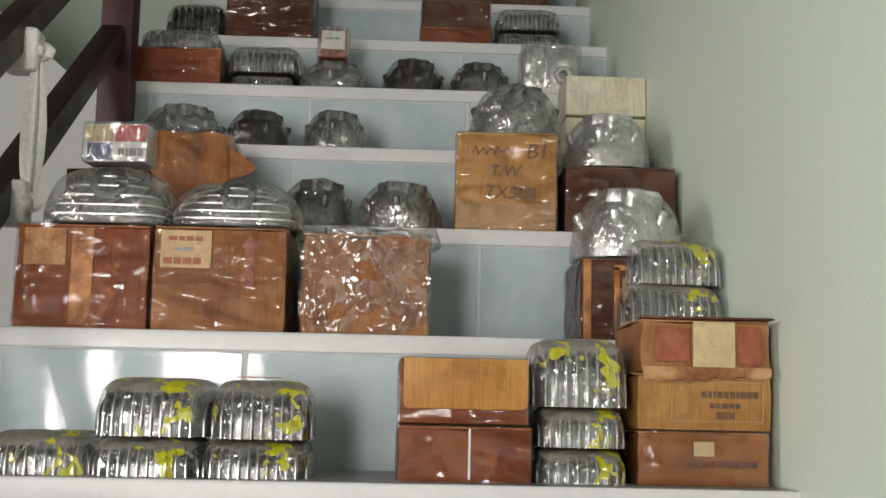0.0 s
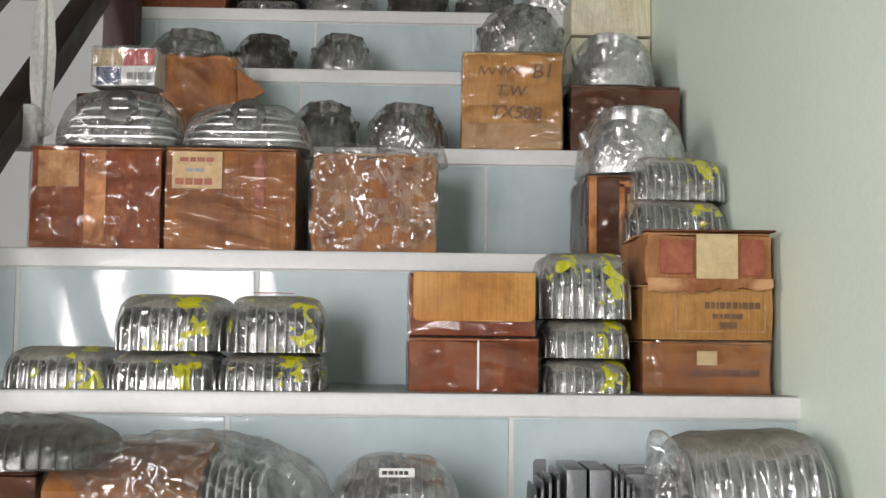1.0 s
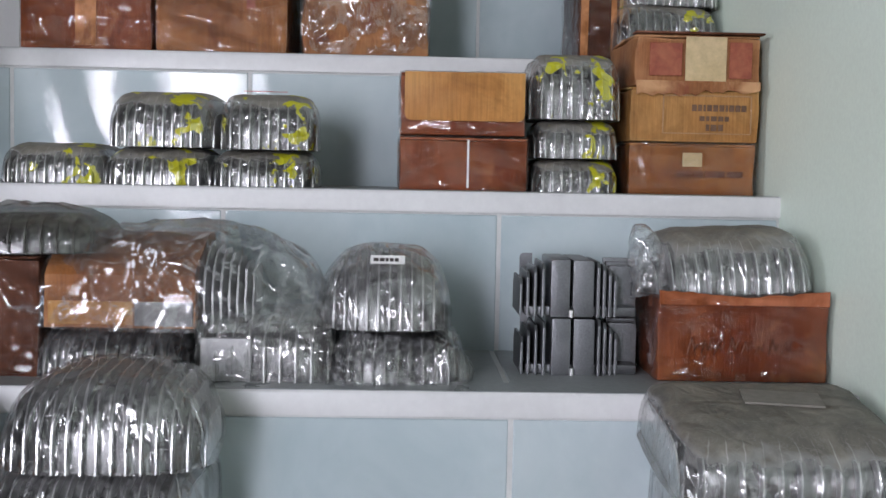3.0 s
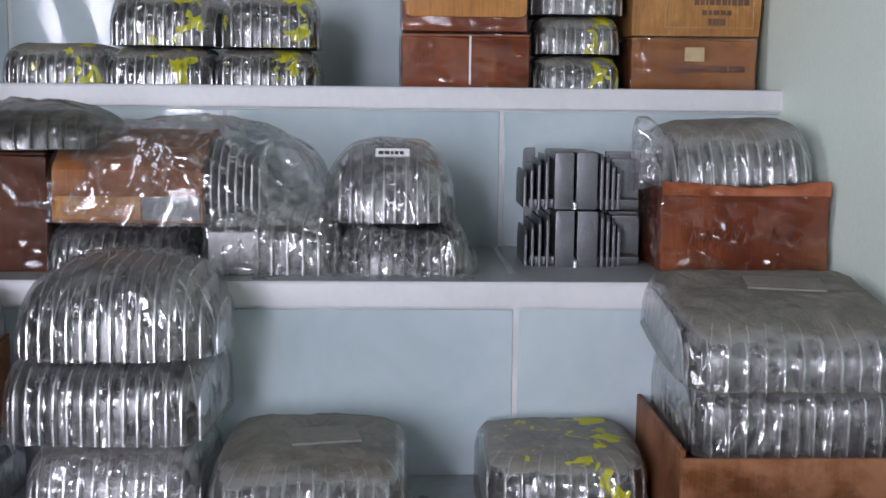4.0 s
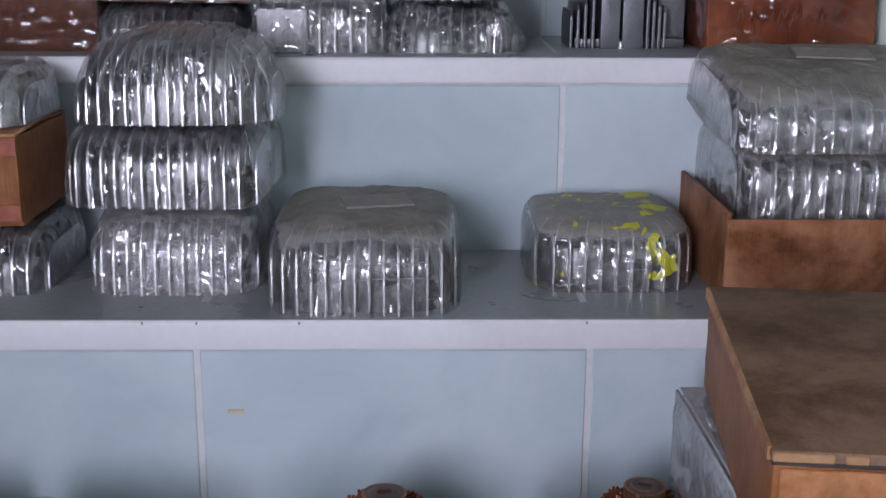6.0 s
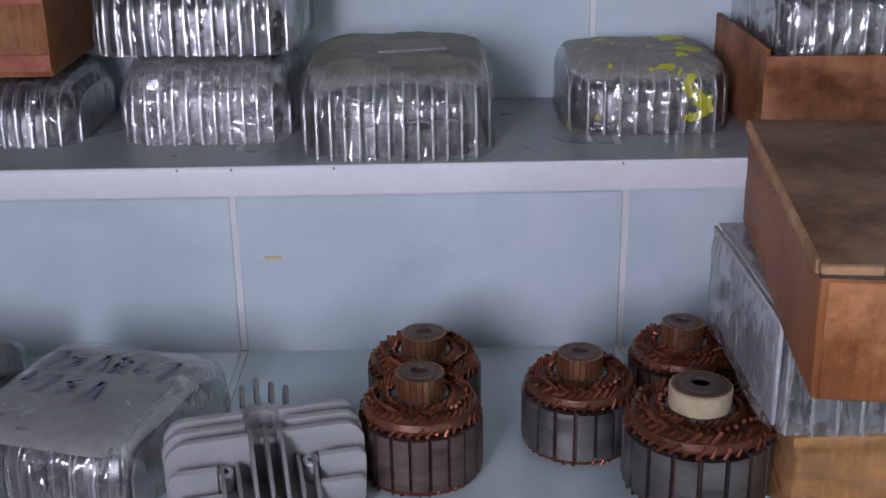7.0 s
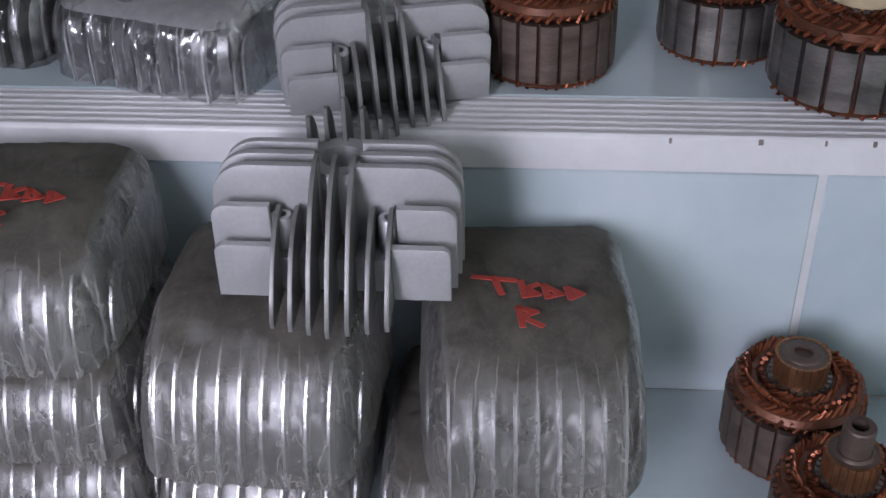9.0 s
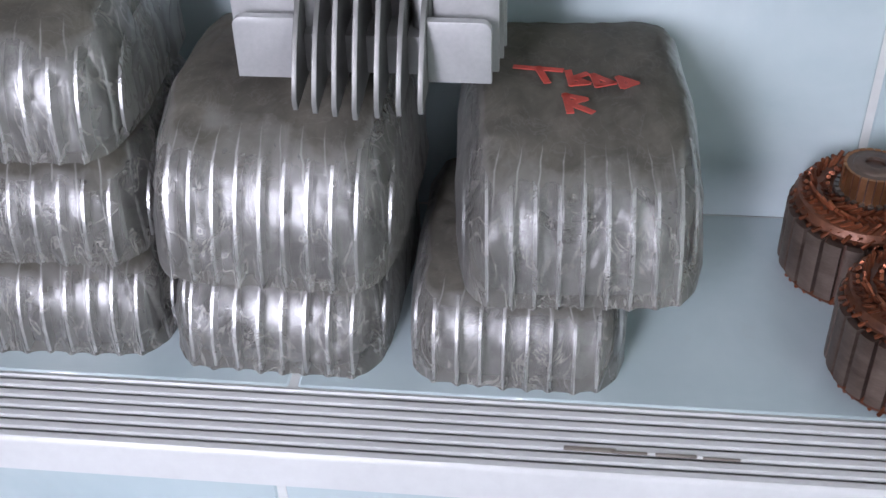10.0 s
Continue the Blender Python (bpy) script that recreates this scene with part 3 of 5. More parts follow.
TOPZ = Z0 + 3.6
NORTH = 3.6
solid("wall_east", box(RIGHT, RIGHT + 0.12, -3.05, NORTH, -0.05, TOPZ), WALL, "pale mint painted wall along the stairs", "wall")
solid("wall_north", box(-3.4, RIGHT, NORTH, NORTH + 0.12, -0.05, TOPZ), WALL, "pale mint painted wall above the landing", "wall")
# ceiling and floor are out of view, dark so that they bounce little light
solid("ceiling", box(-3.5, RIGHT + 0.12, -3.1, NORTH + 0.12, TOPZ, TOPZ + 0.12), GREY_WALL, "unseen ceiling, dark to hold down bounced light", "ceiling")
solid("floor", box(-3.5, RIGHT + 0.12, -3.1, NORTH + 0.12, -0.17, -0.05), FLOOR, "unseen floor, dark to hold down bounced light", "floor")
# the unseen wall behind the foot of the stairs, with its window opening; dark against bounced light
WX0, WX1, WZ0, WZ1 = -1.88, -1.02, Z0 - 0.42, Z0 + 0.90
bm = box(-3.4, WX0, -3.05, -2.9, -0.05, TOPZ)
box(WX1, RIGHT, -3.05, -2.9, -0.05, TOPZ, bm=bm)
box(WX0, WX1, -3.05, -2.9, -0.05, WZ0, bm=bm)
box(WX0, WX1, -3.05, -2.9, WZ1, TOPZ, bm=bm)
solid("wall_south", bm, GREY_WALL, "unseen wall with a window opening, dark to hold down bounced light", "wall")
# the unseen wall beside the open flank, with its window opening; dark against bounced light
bm = box(-3.4, -3.25, -2.9, -2.5, -0.05, TOPZ)
box(-3.4, -3.25, -1.3, NORTH, -0.05, TOPZ, bm=bm)
box(-3.4, -3.25, -2.5, -1.3, -0.05, Z0 - 0.1, bm=bm)
box(-3.4, -3.25, -2.5, -1.3, Z0 + 1.4, TOPZ, bm=bm)
solid("wall_west", bm, GREY_WALL, "unseen wall with a window opening, dark to hold down bounced light", "wall")
win = thing("window_1", pose(WX0, -2.91, WZ0), "white framed window with upright bars", "window", "", "structure")
for x, bw in ((0.0, 0.02), (0.12, 0.07), (0.29, 0.20), (0.80, 0.02)):
    part("window_bar", box(x, x + bw, -0.02, 0.03, 0, WZ1 - WZ0, 0.004, 1), WHITE, win)
for z in (0.0, WZ1 - WZ0 - 0.05):
    part("window_frame", box(0, WX1 - WX0, -0.03, 0.02, z, z + 0.05, 0.004, 1), WHITE, win)

# an unseen low wall along the open side of the lower stairs, added to block light
solid("wall_parapet", box(-1.27, -1.15, -1.7, -0.2, -0.05, Z0 - 0.02), GREY_WALL, "unseen low wall added beside the lower stairs to block light", "wall")
# beyond the railing: the white flank of the next flight, sloping, in front of the mint wall
solid("wall_flank", prism([(-3.25, 0.0), (-1.02, 0.0), (-1.02, Z0 + 1.03), (-1.43, Z0 + 1.03), (-3.25, Z0 + 2.58)], "y", 2.2, 2.32), WHITE, "white painted sloping flank of the next flight", "wall")


# ---- railing ----
def railing():
    r = thing("stair_railing", pose(-1.03, 1.0, Z0 + 0.73), "dark brown railing bars on a maroon post at the stairs' open side", "railing", "", "structure")
    part("post", box(-0.032, 0.032, -0.03, 0.03, -0.185, 1.6, 0.004, 2), MAROON, r, "square maroon painted post")
    slope = 0.185 / 0.258
    for off, length in ((0.050, 2.3), (0.292, 2.3)):
        pts = [(-0.03, off), (-0.03, off + 0.056), (-length, off + 0.056 - slope * length), (-length, off - slope * length)]
        part("rail", prism(pts, "x", -0.03, 0.014, 0.004), RAIL, r, "dark brown square rail")
    return r


railing()


# ---- kinds of things ----
def place(x, front, k, dz, d, turn=0.0, tip=0.0, lean=0.0):
    """A pose on step k: x of the middle, the front's y, height dz over the tread, the thing's depth d."""
    return pose(x, front + d / 2, Z0 + TOP_Z[k] + dz, tip, lean, turn)


SEED = [0]


def wrapped_head(m, w, d, h, n, wrap, label, px=7.0, py=3.4, q=3.0, pyb=7.0, metal=None, gap=None, crumple=0.0016, name="cylinder_head", group="wrapped cylinder heads", fin_t=0.0017, category="engine part"):
    """A finned casting shrunk into plastic film: a body, each upright fin, and the film."""
    SEED[0] += 1
    metal, gap = metal or ALU, gap or SHADE_DARK
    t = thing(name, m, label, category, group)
    # the body's colour carries the shade that falls between the fins
    part("body", loaf(w * 0.90, d * 0.88, h * 0.86, px, py, q, 0.0, 32, 9, pyb=pyb), gap, t, "metal body, darkened for the shade between the fins")
    a, b = w / 2 * 0.985, d / 2 * 0.985
    xs = [a * 0.955 * (2 * i / (n - 1) - 1) for i in range(n)]
    for x in xs:
        reach = max(0.03, 1 - abs(x / a) ** px)
        yf, yb = b * reach ** (1 / py), b * reach ** (1 / pyb)
        pts = []
        for j in range(1, 18):
            y = -math.cos(math.pi * j / 18)
            y *= (yf if y < 0 else yb) * 0.999
            pts.append((y, max(0.001, loaf_height(x, y, a, b, h * 0.985, px, py, q, pyb))))
        part("fin", prism([(-yf, 0.0)] + pts + [(yb, 0.0)], "x", x - fin_t / 2, x + fin_t / 2), metal, t)
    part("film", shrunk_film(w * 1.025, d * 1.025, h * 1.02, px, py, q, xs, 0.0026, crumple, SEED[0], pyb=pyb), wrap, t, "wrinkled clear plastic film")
    return t


def carton(m, w, d, h, card, label, wrap=None, tape=None, flaps=True, bulge=0.0016, crumple=0.0016, name="carton", group="cartons", category="box"):
    """A cardboard box with a lid seam, flaps, corner wear, tape and, if wanted, a film wrapping."""
    SEED[0] += 1
    t = thing(name, m, label, category, group)
    part("body", wrinkled_box(w, d, h - 0.003, bulge, 6, SEED[0], 0.003), card, t)
    if flaps:
        for s in (-1, 1):
            y0, y1 = sorted((s * 0.0015, s * d * 0.498))
            f = box(-w * 0.497, w * 0.497, y0, y1, h - 0.003, h, 0.001, 1)
            bmesh.ops.rotate(f, verts=f.verts, cent=(0, s * d * 0.498, h - 0.003), matrix=Matrix.Rotation(radians(-s * random.uniform(0.5, 2.5)), 3, "X"))
            part("flap", f, card, t)
    if tape:
        wd = w * 0.16
        part("tape", box(-wd / 2, wd / 2, -d / 2 - 0.0022, -d / 2 - 0.0008, h * 0.04, h * 0.97), tape, t, "strip of packing tape")
    if wrap:
        part("film", wrinkled_box(w + 0.005, d + 0.005, h + 0.003, crumple * 0.8, 20, SEED[0] + 9, 0.006, 52.0), wrap, t, "tight glossy plastic wrap")
    return t


def armature(m, r, h, teeth, steel, label, collar=None, comm_r=0.39, comm_h=0.28):
    """A motor's armature on end: steel teeth round a core, copper windings above and below, commutator and shaft."""
    t = thing("motor_armature", m, label, "motor part", "motor armatures")
    stack0, stack1 = h * 0.08, h * 0.58
    part("core", ring_solid([(r * 0.90, stack0), (r * 0.90, stack1)], 40), MICA, t, "dark varnished core")
    tooth = bmesh.new()
    wd = 2 * math.pi * r / teeth * 0.80
    pts = [(-wd / 2, r * 0.86), (wd / 2, r * 0.86), (wd / 2, r * 0.985), (wd * 0.25, r * 1.0), (-wd * 0.25, r * 1.0), (-wd / 2, r * 0.985)]
    prism(pts, "z", stack0, stack1, 0, tooth)
    shared = mesh_of("tooth", tooth, steel)
    for i in range(teeth):
        part("tooth", shared, None, t, "", pose(0, 0, 0, 0, 0, 360 * i / teeth))
    for lo, hi, nm in ((0.0, stack0, "lower_winding"), (stack1, h * 0.74, "upper_winding")):
        mid = (lo + hi) / 2
        prof = [(r * 0.5, lo), (r * 0.80, lo), (r * 0.93, lo + (hi - lo) * 0.3), (r * 0.95, mid), (r * 0.90, lo + (hi - lo) * 0.8), (r * 0.74, hi), (r * 0.45, hi)]
        part(nm, ring_solid(prof, 60), WINDING, t, "varnished winding")
    bm = bmesh.new()
    wires = teeth * 2
    for i in range(wires):
        for rad, z, tilt, ln in ((r * 0.85, h * 0.712, 38, 0.17), (r * 0.70, h * 0.742, -36, 0.17), (r * 0.56, h * 0.752, 30, 0.12), (r * 0.935, h * 0.645, 50, 0.085), (r * 0.915, h * 0.05, 62, 0.07)):
            a = 2 * math.pi * (i + 0.5 * (z > h * 0.73)) / wires
            mm = pose(0, 0, 0, 0, 0, math.degrees(a)) @ pose(rad * random.uniform(0.97, 1.02), 0, z + random.uniform(-0.0012, 0.0008), tilt + random.uniform(-8, 8), 0, 20)
            bmesh.ops.create_cone(bm, cap_ends=True, segments=6, radius1=r * 0.031, radius2=r * 0.031, depth=r * 2 * ln * random.uniform(0.8, 1.15), matrix=mm @ pose(0, 0, 0, 90))
    tagged(part("copper_wire", bm, COPPER, t, "twisted copper wire ends"), kind="stuff")
    c0, c1 = h * 0.72, h * (0.72 + comm_h * 0.9)
    part("commutator", ring_solid([(r * comm_r * 1.18, c0), (r * comm_r * 1.18, c0 + h * 0.03), (r * comm_r * 0.97, c0 + h * 0.04), (r * comm_r * 0.97, c1)], 40), MICA, t)
    bar = bmesh.new()
    bw = 2 * math.pi * r * comm_r / 24 * 0.8
    box(-bw / 2, bw / 2, r * comm_r * 0.9, r * comm_r, c0 + h * 0.035, c1 + 0.0005, 0, 1, bar)
    shared = mesh_of("commutator_bar", bar, COPPER_BAR)
    for i in range(24):
        part("commutator_bar", shared, None, t, "", pose(0, 0, 0, 0, 0, 15 * i))
    tooth = bmesh.new()
    box(-bw * 0.4, bw * 0.4, r * comm_r * 0.95, r * comm_r * 1.16, c0 + h * 0.02, c0 + h * 0.055, 0, 1, tooth)
    shared = mesh_of("riser_lug", tooth, STEEL)
    for i in range(24):
        part("riser_lug", shared, None, t, "", pose(0, 0, 0, 0, 0, 15 * i + 7))
    if collar:
        part("collar", ring_solid([(r * comm_r * 1.07, c0 + h * 0.06), (r * comm_r * 1.07, c1 - 0.001), (r * comm_r * 1.0, c1)], 40), collar, t, "cream plastic collar")
    hole = bmesh.new()
    ring_solid([(r * 0.13, c1 - h * 0.05), (r * 0.13, h), (r * 0.24, h), (r * 0.27, h - 0.001), (r * 0.28, c1 + h * 0.008), (r * comm_r * 0.92, c1), (r * comm_r * 0.9, c1 - 0.003)], 32, hole)
    part("shaft_sleeve", hole, STEEL_OLD, t, "steel sleeve round the shaft hole")
    return t


def finned_casting(m, s, metal, label, blades=7, squat=1.0):
    """A bare finned head: stepped wing plates on both sides, a row of upright blades between them, and the plug's seat."""
    t = thing("finned_casting", m, label, "engine part", "bare finned castings")
    W, D, H = 0.138 * s, 0.092 * s, 0.070 * s * squat
    part("base", box(-W * 0.40, W * 0.40, -D * 0.40, D * 0.42, 0, H * 0.32, 0.004 * s, 2), metal, t)
    part("hub", ring_solid([(W * 0.17, H * 0.2), (W * 0.17, H * 0.8), (W * 0.15, H * 0.86), (W * 0.085, H * 0.86), (W * 0.08, H * 0.6)], 28, at=(0, D * 0.10, 0)), metal, t, "round seat of the spark plug")
    for side in (-1, 1):
        for y, hh, x_in, x_out in ((-0.46, 0.48, 0.235, 0.465), (-0.33, 0.73, 0.25, 0.485), (-0.18, 0.98, 0.06, 0.495), (-0.04, 0.98, 0.09, 0.500), (0.10, 0.98, 0.09, 0.490)):
            out = rounded_rect((x_out - x_in) * W, hh * H, min(0.022 * s, hh * H * (0.30 if hh > 0.9 else 0.16)), 7, corners=(0, 0, 1, 0))
            pts = [(side * (x_in * W + a), b) for a, b in out]
            part("wing_fin", prism(pts, "y", y * D, y * D + 0.0052 * s, 0.0009), metal, t)
        part("bolt_boss", ring_solid([(0.0065 * s, H * 0.2), (0.0065 * s, H * 0.58), (0.0055 * s, H * 0.60), (0.003 * s, H * 0.60), (0.003 * s, H * 0.45)], 16, at=(side * W * 0.215, -D * 0.25, 0)), metal, t)
        part("bolt_boss", ring_solid([(0.0065 * s, H * 0.2), (0.0065 * s, H * 0.62), (0.003 * s, H * 0.62), (0.003 * s, H * 0.5)], 16, at=(side * W * 0.215, D * 0.36, 0)), metal, t)
    for i in range(blades):
        f = 2 * i / (blades - 1) - 1
        x = f * W * 0.225
        top = H * (1.02 if abs(f) < 0.5 else 0.66)
        tip = -D * (0.78 - 0.08 * abs(f))
        pts = [(tip, -0.005 * s), (tip - 0.001, H * 0.02)]
        for j in range(1, 9):
            g = j / 8
            pts.append((tip + D * (0.66 if abs(f) < 0.5 else 0.45) * g, H * 0.04 + (top - H * 0.04) * math.sin(g * math.pi / 2) ** 0.85))
        pts += [(-D * 0.08 if abs(f) < 0.5 else -D * 0.22, top), (-D * 0.06, H * 0.3), (-D * 0.06, 0.0), (-D * 0.4, -0.002 * s)]
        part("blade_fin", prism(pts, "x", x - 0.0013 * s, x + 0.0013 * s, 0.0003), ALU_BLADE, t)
        if abs(f) < 0.75:
            pts = [(D * 0.28, 0.0), (D * 0.56, 0.0), (D * 0.56, H * 0.3)] + [(D * (0.28 + 0.28 * math.cos(radians(a))), H * (0.35 + 0.90 * math.sin(radians(a)) * (1 - 0.3 * abs(f)))) for a in range(10, 91, 16)] + [(D * 0.28, H * 0.4)]
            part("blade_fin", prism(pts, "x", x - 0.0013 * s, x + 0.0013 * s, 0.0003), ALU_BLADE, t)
    return t


def upright_casting(m, metal, label):
    """A bare head with upright blades on both sides of a split block, and a set-back corner block."""
    t = thing("finned_casting", m, label, "engine part", "bare finned castings")
    h = 0.060
    part("base", box(-0.058, 0.060, -0.035, 0.050, 0, 0.010, 0.002), metal, t)
    part("block", prism(rounded_rect(0.020, h, 0.003, 3, -0.032, 0.0, (0, 0, 0, 1)), "y", -0.046, 0.045, 0.001), metal, t)
    part("block", prism(rounded_rect(0.022, h * 0.99, 0.003, 3, -0.0085, 0.0, (0, 0, 1, 0)), "y", -0.044, 0.045, 0.001), metal, t)
    part("pin", ring_solid([(0.003, 0.0), (0.003, 0.007), (0.002, 0.008)], 12, at=(-0.0102, -0.045, 0.0)), ALU, t)
    for i, x in enumerate((-0.040, -0.0480, -0.0555, -0.0625)):
        hh = h * (0.93 - 0.055 * i - 0.012 * i * i)
        part("blade_fin", prism([(-0.046 + 0.002 * i, 0.0), (-0.046 + 0.002 * i, hh - 0.006), (-0.040 + 0.002 * i, hh), (0.03, hh), (0.04, hh - 0.01), (0.04, 0.0)], "x", x - 0.0014, x + 0.0014, 0.0005), metal, t)
    for i, x in enumerate((0.0180, 0.0245, 0.0310, 0.0370)):
        hh = h * (0.97 - 0.045 * i - 0.012 * i * i)
        part("blade_fin", prism([(-0.046 + 0.002 * i, 0.0), (-0.046 + 0.002 * i, hh - 0.006), (-0.040 + 0.002 * i, hh), (0.03, hh), (0.04, hh - 0.01), (0.04, 0.0)], "x", x - 0.0016, x + 0.0016, 0.0005), metal, t)
    for i in range(3):
        part("corner_plate", prism(rounded_rect(0.030 + 0.003 * i, h * (0.86 + 0.05 * i), 0.005, 4, 0.034, 0.0, (0, 0, 1, 0)), "y", -0.010 + 0.018 * i, -0.002 + 0.018 * i, 0.001), metal, t)
        part("corner_plate", prism(rounded_rect(0.014, h * (0.9 + 0.05 * i), 0.005, 4, -0.056, 0.0, (0, 0, 0, 1)), "y", 0.042 + 0.004 * i, 0.045 + 0.004 * i), metal, t) if i == 2 else None
    return t


# ---- things, step by step from the top ----
FR = RISER_Y
L_YEL = "wrapped finned cylinder head daubed with yellow paint"
L_HEAD = "silver finned cylinder head wrapped in dusty plastic film"
L_DOME = "dark domed engine casting wrapped in dull plastic"
BROWN = "brown cardboard carton wrapped in glossy film"


def dome(x, k, off, w, h, label, wrap, metal, dz=0.0, d=None, ears=7, loose=0.0022, px=2.6, q=2.3):
    """A bell-shaped casting under crinkled plastic: a lumpy shell, a scalloped flange with a bore on top, bolt bosses round it."""
    d = d or w * 0.95
    SEED[0] += 1
    turn = SEED[0] * 37.0 % 60
    t = thing("engine_casting", place(x, FR[k] + off, k, dz, d), label, "engine part", "domed castings")
    part("shell", loaf(w * 0.93, d * 0.93, h * 0.90, px, px, q, 0.003, 40, 12, SEED[0]), metal, t)
    part("flange", ring_solid([(w * 0.27, h * 0.72), (w * 0.285, h * 0.90), (w * 0.275, h * 0.965), (w * 0.18, h * 0.97), (w * 0.16, h * 0.86)], 56, bumps=0.10, lobes=ears), metal, t, "scalloped flange round the bore", pose(0, 0, 0, 4, 3, turn))
    for i in range(6):
        a = radians(turn + 60 * i)
        part("boss", ring_solid([(w * 0.055, 0.0), (w * 0.05, h * 0.20), (w * 0.035, h * 0.24), (w * 0.02, h * 0.24), (w * 0.018, h * 0.16)], 14), metal, t, "", pose(math.cos(a) * w * 0.40, math.sin(a) * d * 0.40, h * 0.42, math.sin(a) * -24, math.cos(a) * 24))
    part("film", loaf(w * 1.02, d * 1.02, h * 1.03, px, px, q, loose, 72, 22, SEED[0] * 1.7), wrap, t, "crinkled plastic film")
    return t


def head(x, k, off, w, h, d, n, wrap, label, dz=0.0, turn=0.0, **kw):
    return wrapped_head(place(x, FR[k] + off, k, dz, d, turn, kw.pop("tip", 0.0), kw.pop("lean", 0.0)), w, d, h, n, wrap, label, **kw)


def case(x, k, off, w, h, d, card, label, dz=0.0, turn=0.0, **kw):
    return carton(place(x, FR[k] + off, k, dz, d, turn), w, d, h, card, label, **kw)


# step 6
case(-0.24, 6, 0.03, 0.30, 0.14, 0.16, KRAFT_DARK, "dark cardboard carton on the uppermost step in view", wrap=F_WRAP)
# step 5
case(-0.77, 5, 0.04, 0.20, 0.15, 0.16, KRAFT_DARK, BROWN, wrap=F_WRAP)
case(-0.335, 5, 0.03, 0.165, 0.045, 0.15, KRAFT_RED, "flat red-brown carton under another carton", wrap=F_WRAP)
case(-0.335, 5, 0.03, 0.160, 0.065, 0.15, KRAFT_DARK, "flat dark carton wrapped in glossy film", dz=0.046, wrap=F_WRAP)
head(-0.165, 5, 0.03, 0.160, 0.046, 0.15, 15, F_DUSTY, L_HEAD)
head(-0.163, 5, 0.03, 0.152, 0.058, 0.15, 14, F_DUSTY, L_HEAD, dz=0.047)
head(-0.945, 5, 0.05, 0.145, 0.10, 0.15, 10, F_DARK, L_HEAD, metal=ALU_DARK)
# step 4
case(-0.92, 4, 0.02, 0.176, 0.080, 0.17, KRAFT_RED, "red-brown carton wrapped in film under a bagged part", wrap=F_WRAP)
head(-0.925, 4, 0.03, 0.165, 0.048, 0.15, 9, F_MILKY, "grey bagged engine part lying on a carton", dz=0.083, metal=ALU_DARK)
head(-0.751, 4, 0.05, 0.138, 0.042, 0.15, 12, F_DUSTY, L_HEAD, metal=ALU_DARK)
head(-0.747, 4, 0.05, 0.156, 0.062, 0.15, 13, F_DUSTY, L_HEAD, dz=0.043)
dome(-0.600, 4, 0.04, 0.154, 0.080, "bagged domed casting with a small box on top", F_MILKY, ALU_DARK)
dome(-0.432, 4, 0.03, 0.132, 0.086, L_DOME, F_DARK, BLACK, loose=0.0035)
dome(-0.290, 4, 0.03, 0.133, 0.082, L_DOME, F_DARK, ALU_DARK)


def small_box():
    t = thing("small_box", place(-0.606, FR[4] + 0.075, 4, 0.083, 0.05, 3, -6), "small white box with a red printed rim in a plastic bag", "box")
    part("body", box(-0.030, 0.030, -0.025, 0.025, 0, 0.064, 0.002), RED_PALE, t)
    part("front_label", box(-0.025, 0.025, -0.0262, -0.0245, 0.018, 0.060, 0.0005, 1), WHITE_PAPER, t, "white printed front")
    part("print", bars(-0.015, 0.040, (0.008, 0.006, 0.010), 0.004), GREY_PAPER, t, "", pose(0, -0.0262, 0))
    part("bag", wrinkled_box(0.068, 0.058, 0.072, 0.003, 6, 4.0), F_CLEAR, t, "clear plastic bag")


small_box()


def crankcase():
    t = thing("crankcase_half", place(-0.143, FR[4] + 0.02, 4, 0.0, 0.09), "bagged bright engine casing with a bearing hole", "engine part")
    part("shell", wrinkled_box(0.115, 0.07, 0.115, 0.006, 7, 2.0, 0.02), ALU, t)
    part("bearing_ring", ring_solid([(0.010, 0), (0.010, 0.012), (0.017, 0.012), (0.020, 0.008), (0.020, 0)], 28), ALU, t, "machined bearing ring", pose(0.025, -0.036, 0.045, 90))
    # a dark disc painted as the hole's shade; no bore is cut
    part("bearing_hole", ring_solid([(0.0095, 0), (0.0095, 0.002)], 24), SHADE_DARK, t, "dark disc standing for the shade in the bearing hole", pose(0.025, -0.0365, 0.045, 90))
    part("rib", box(-0.045, -0.030, -0.043, -0.03, 0.01, 0.1, 0.003), ALU, t)
    part("rib", box(-0.015, -0.004, -0.043, -0.03, 0.02, 0.105, 0.003), ALU, t)
    part("bag", wrinkled_box(0.13, 0.09, 0.12, 0.005, 8, 5.0, 0.02), F_MILKY, t, "loose clear bag")


crankcase()
# step 3
dome(-0.866, 3, 0.03, 0.160, 0.093, "bagged domed casting with a torn paper scrap", F_MILKY, ALU_DARK)
dome(-0.724, 3, 0.04, 0.127, 0.085, L_DOME, F_DARK, BLACK)
dome(-0.578, 3, 0.03, 0.125, 0.086, "pale domed casting wrapped in clear plastic", F_CLEAR, ALU_DARK)
for dz, hh in ((0.0, 0.086), (0.088, 0.080)):
    case(-0.066, 3, 0.06, 0.152, hh, 0.12, CREAM_CARD, "plain cream cardboard box stacked by the wall", dz=dz, flaps=False, bulge=0.0006)
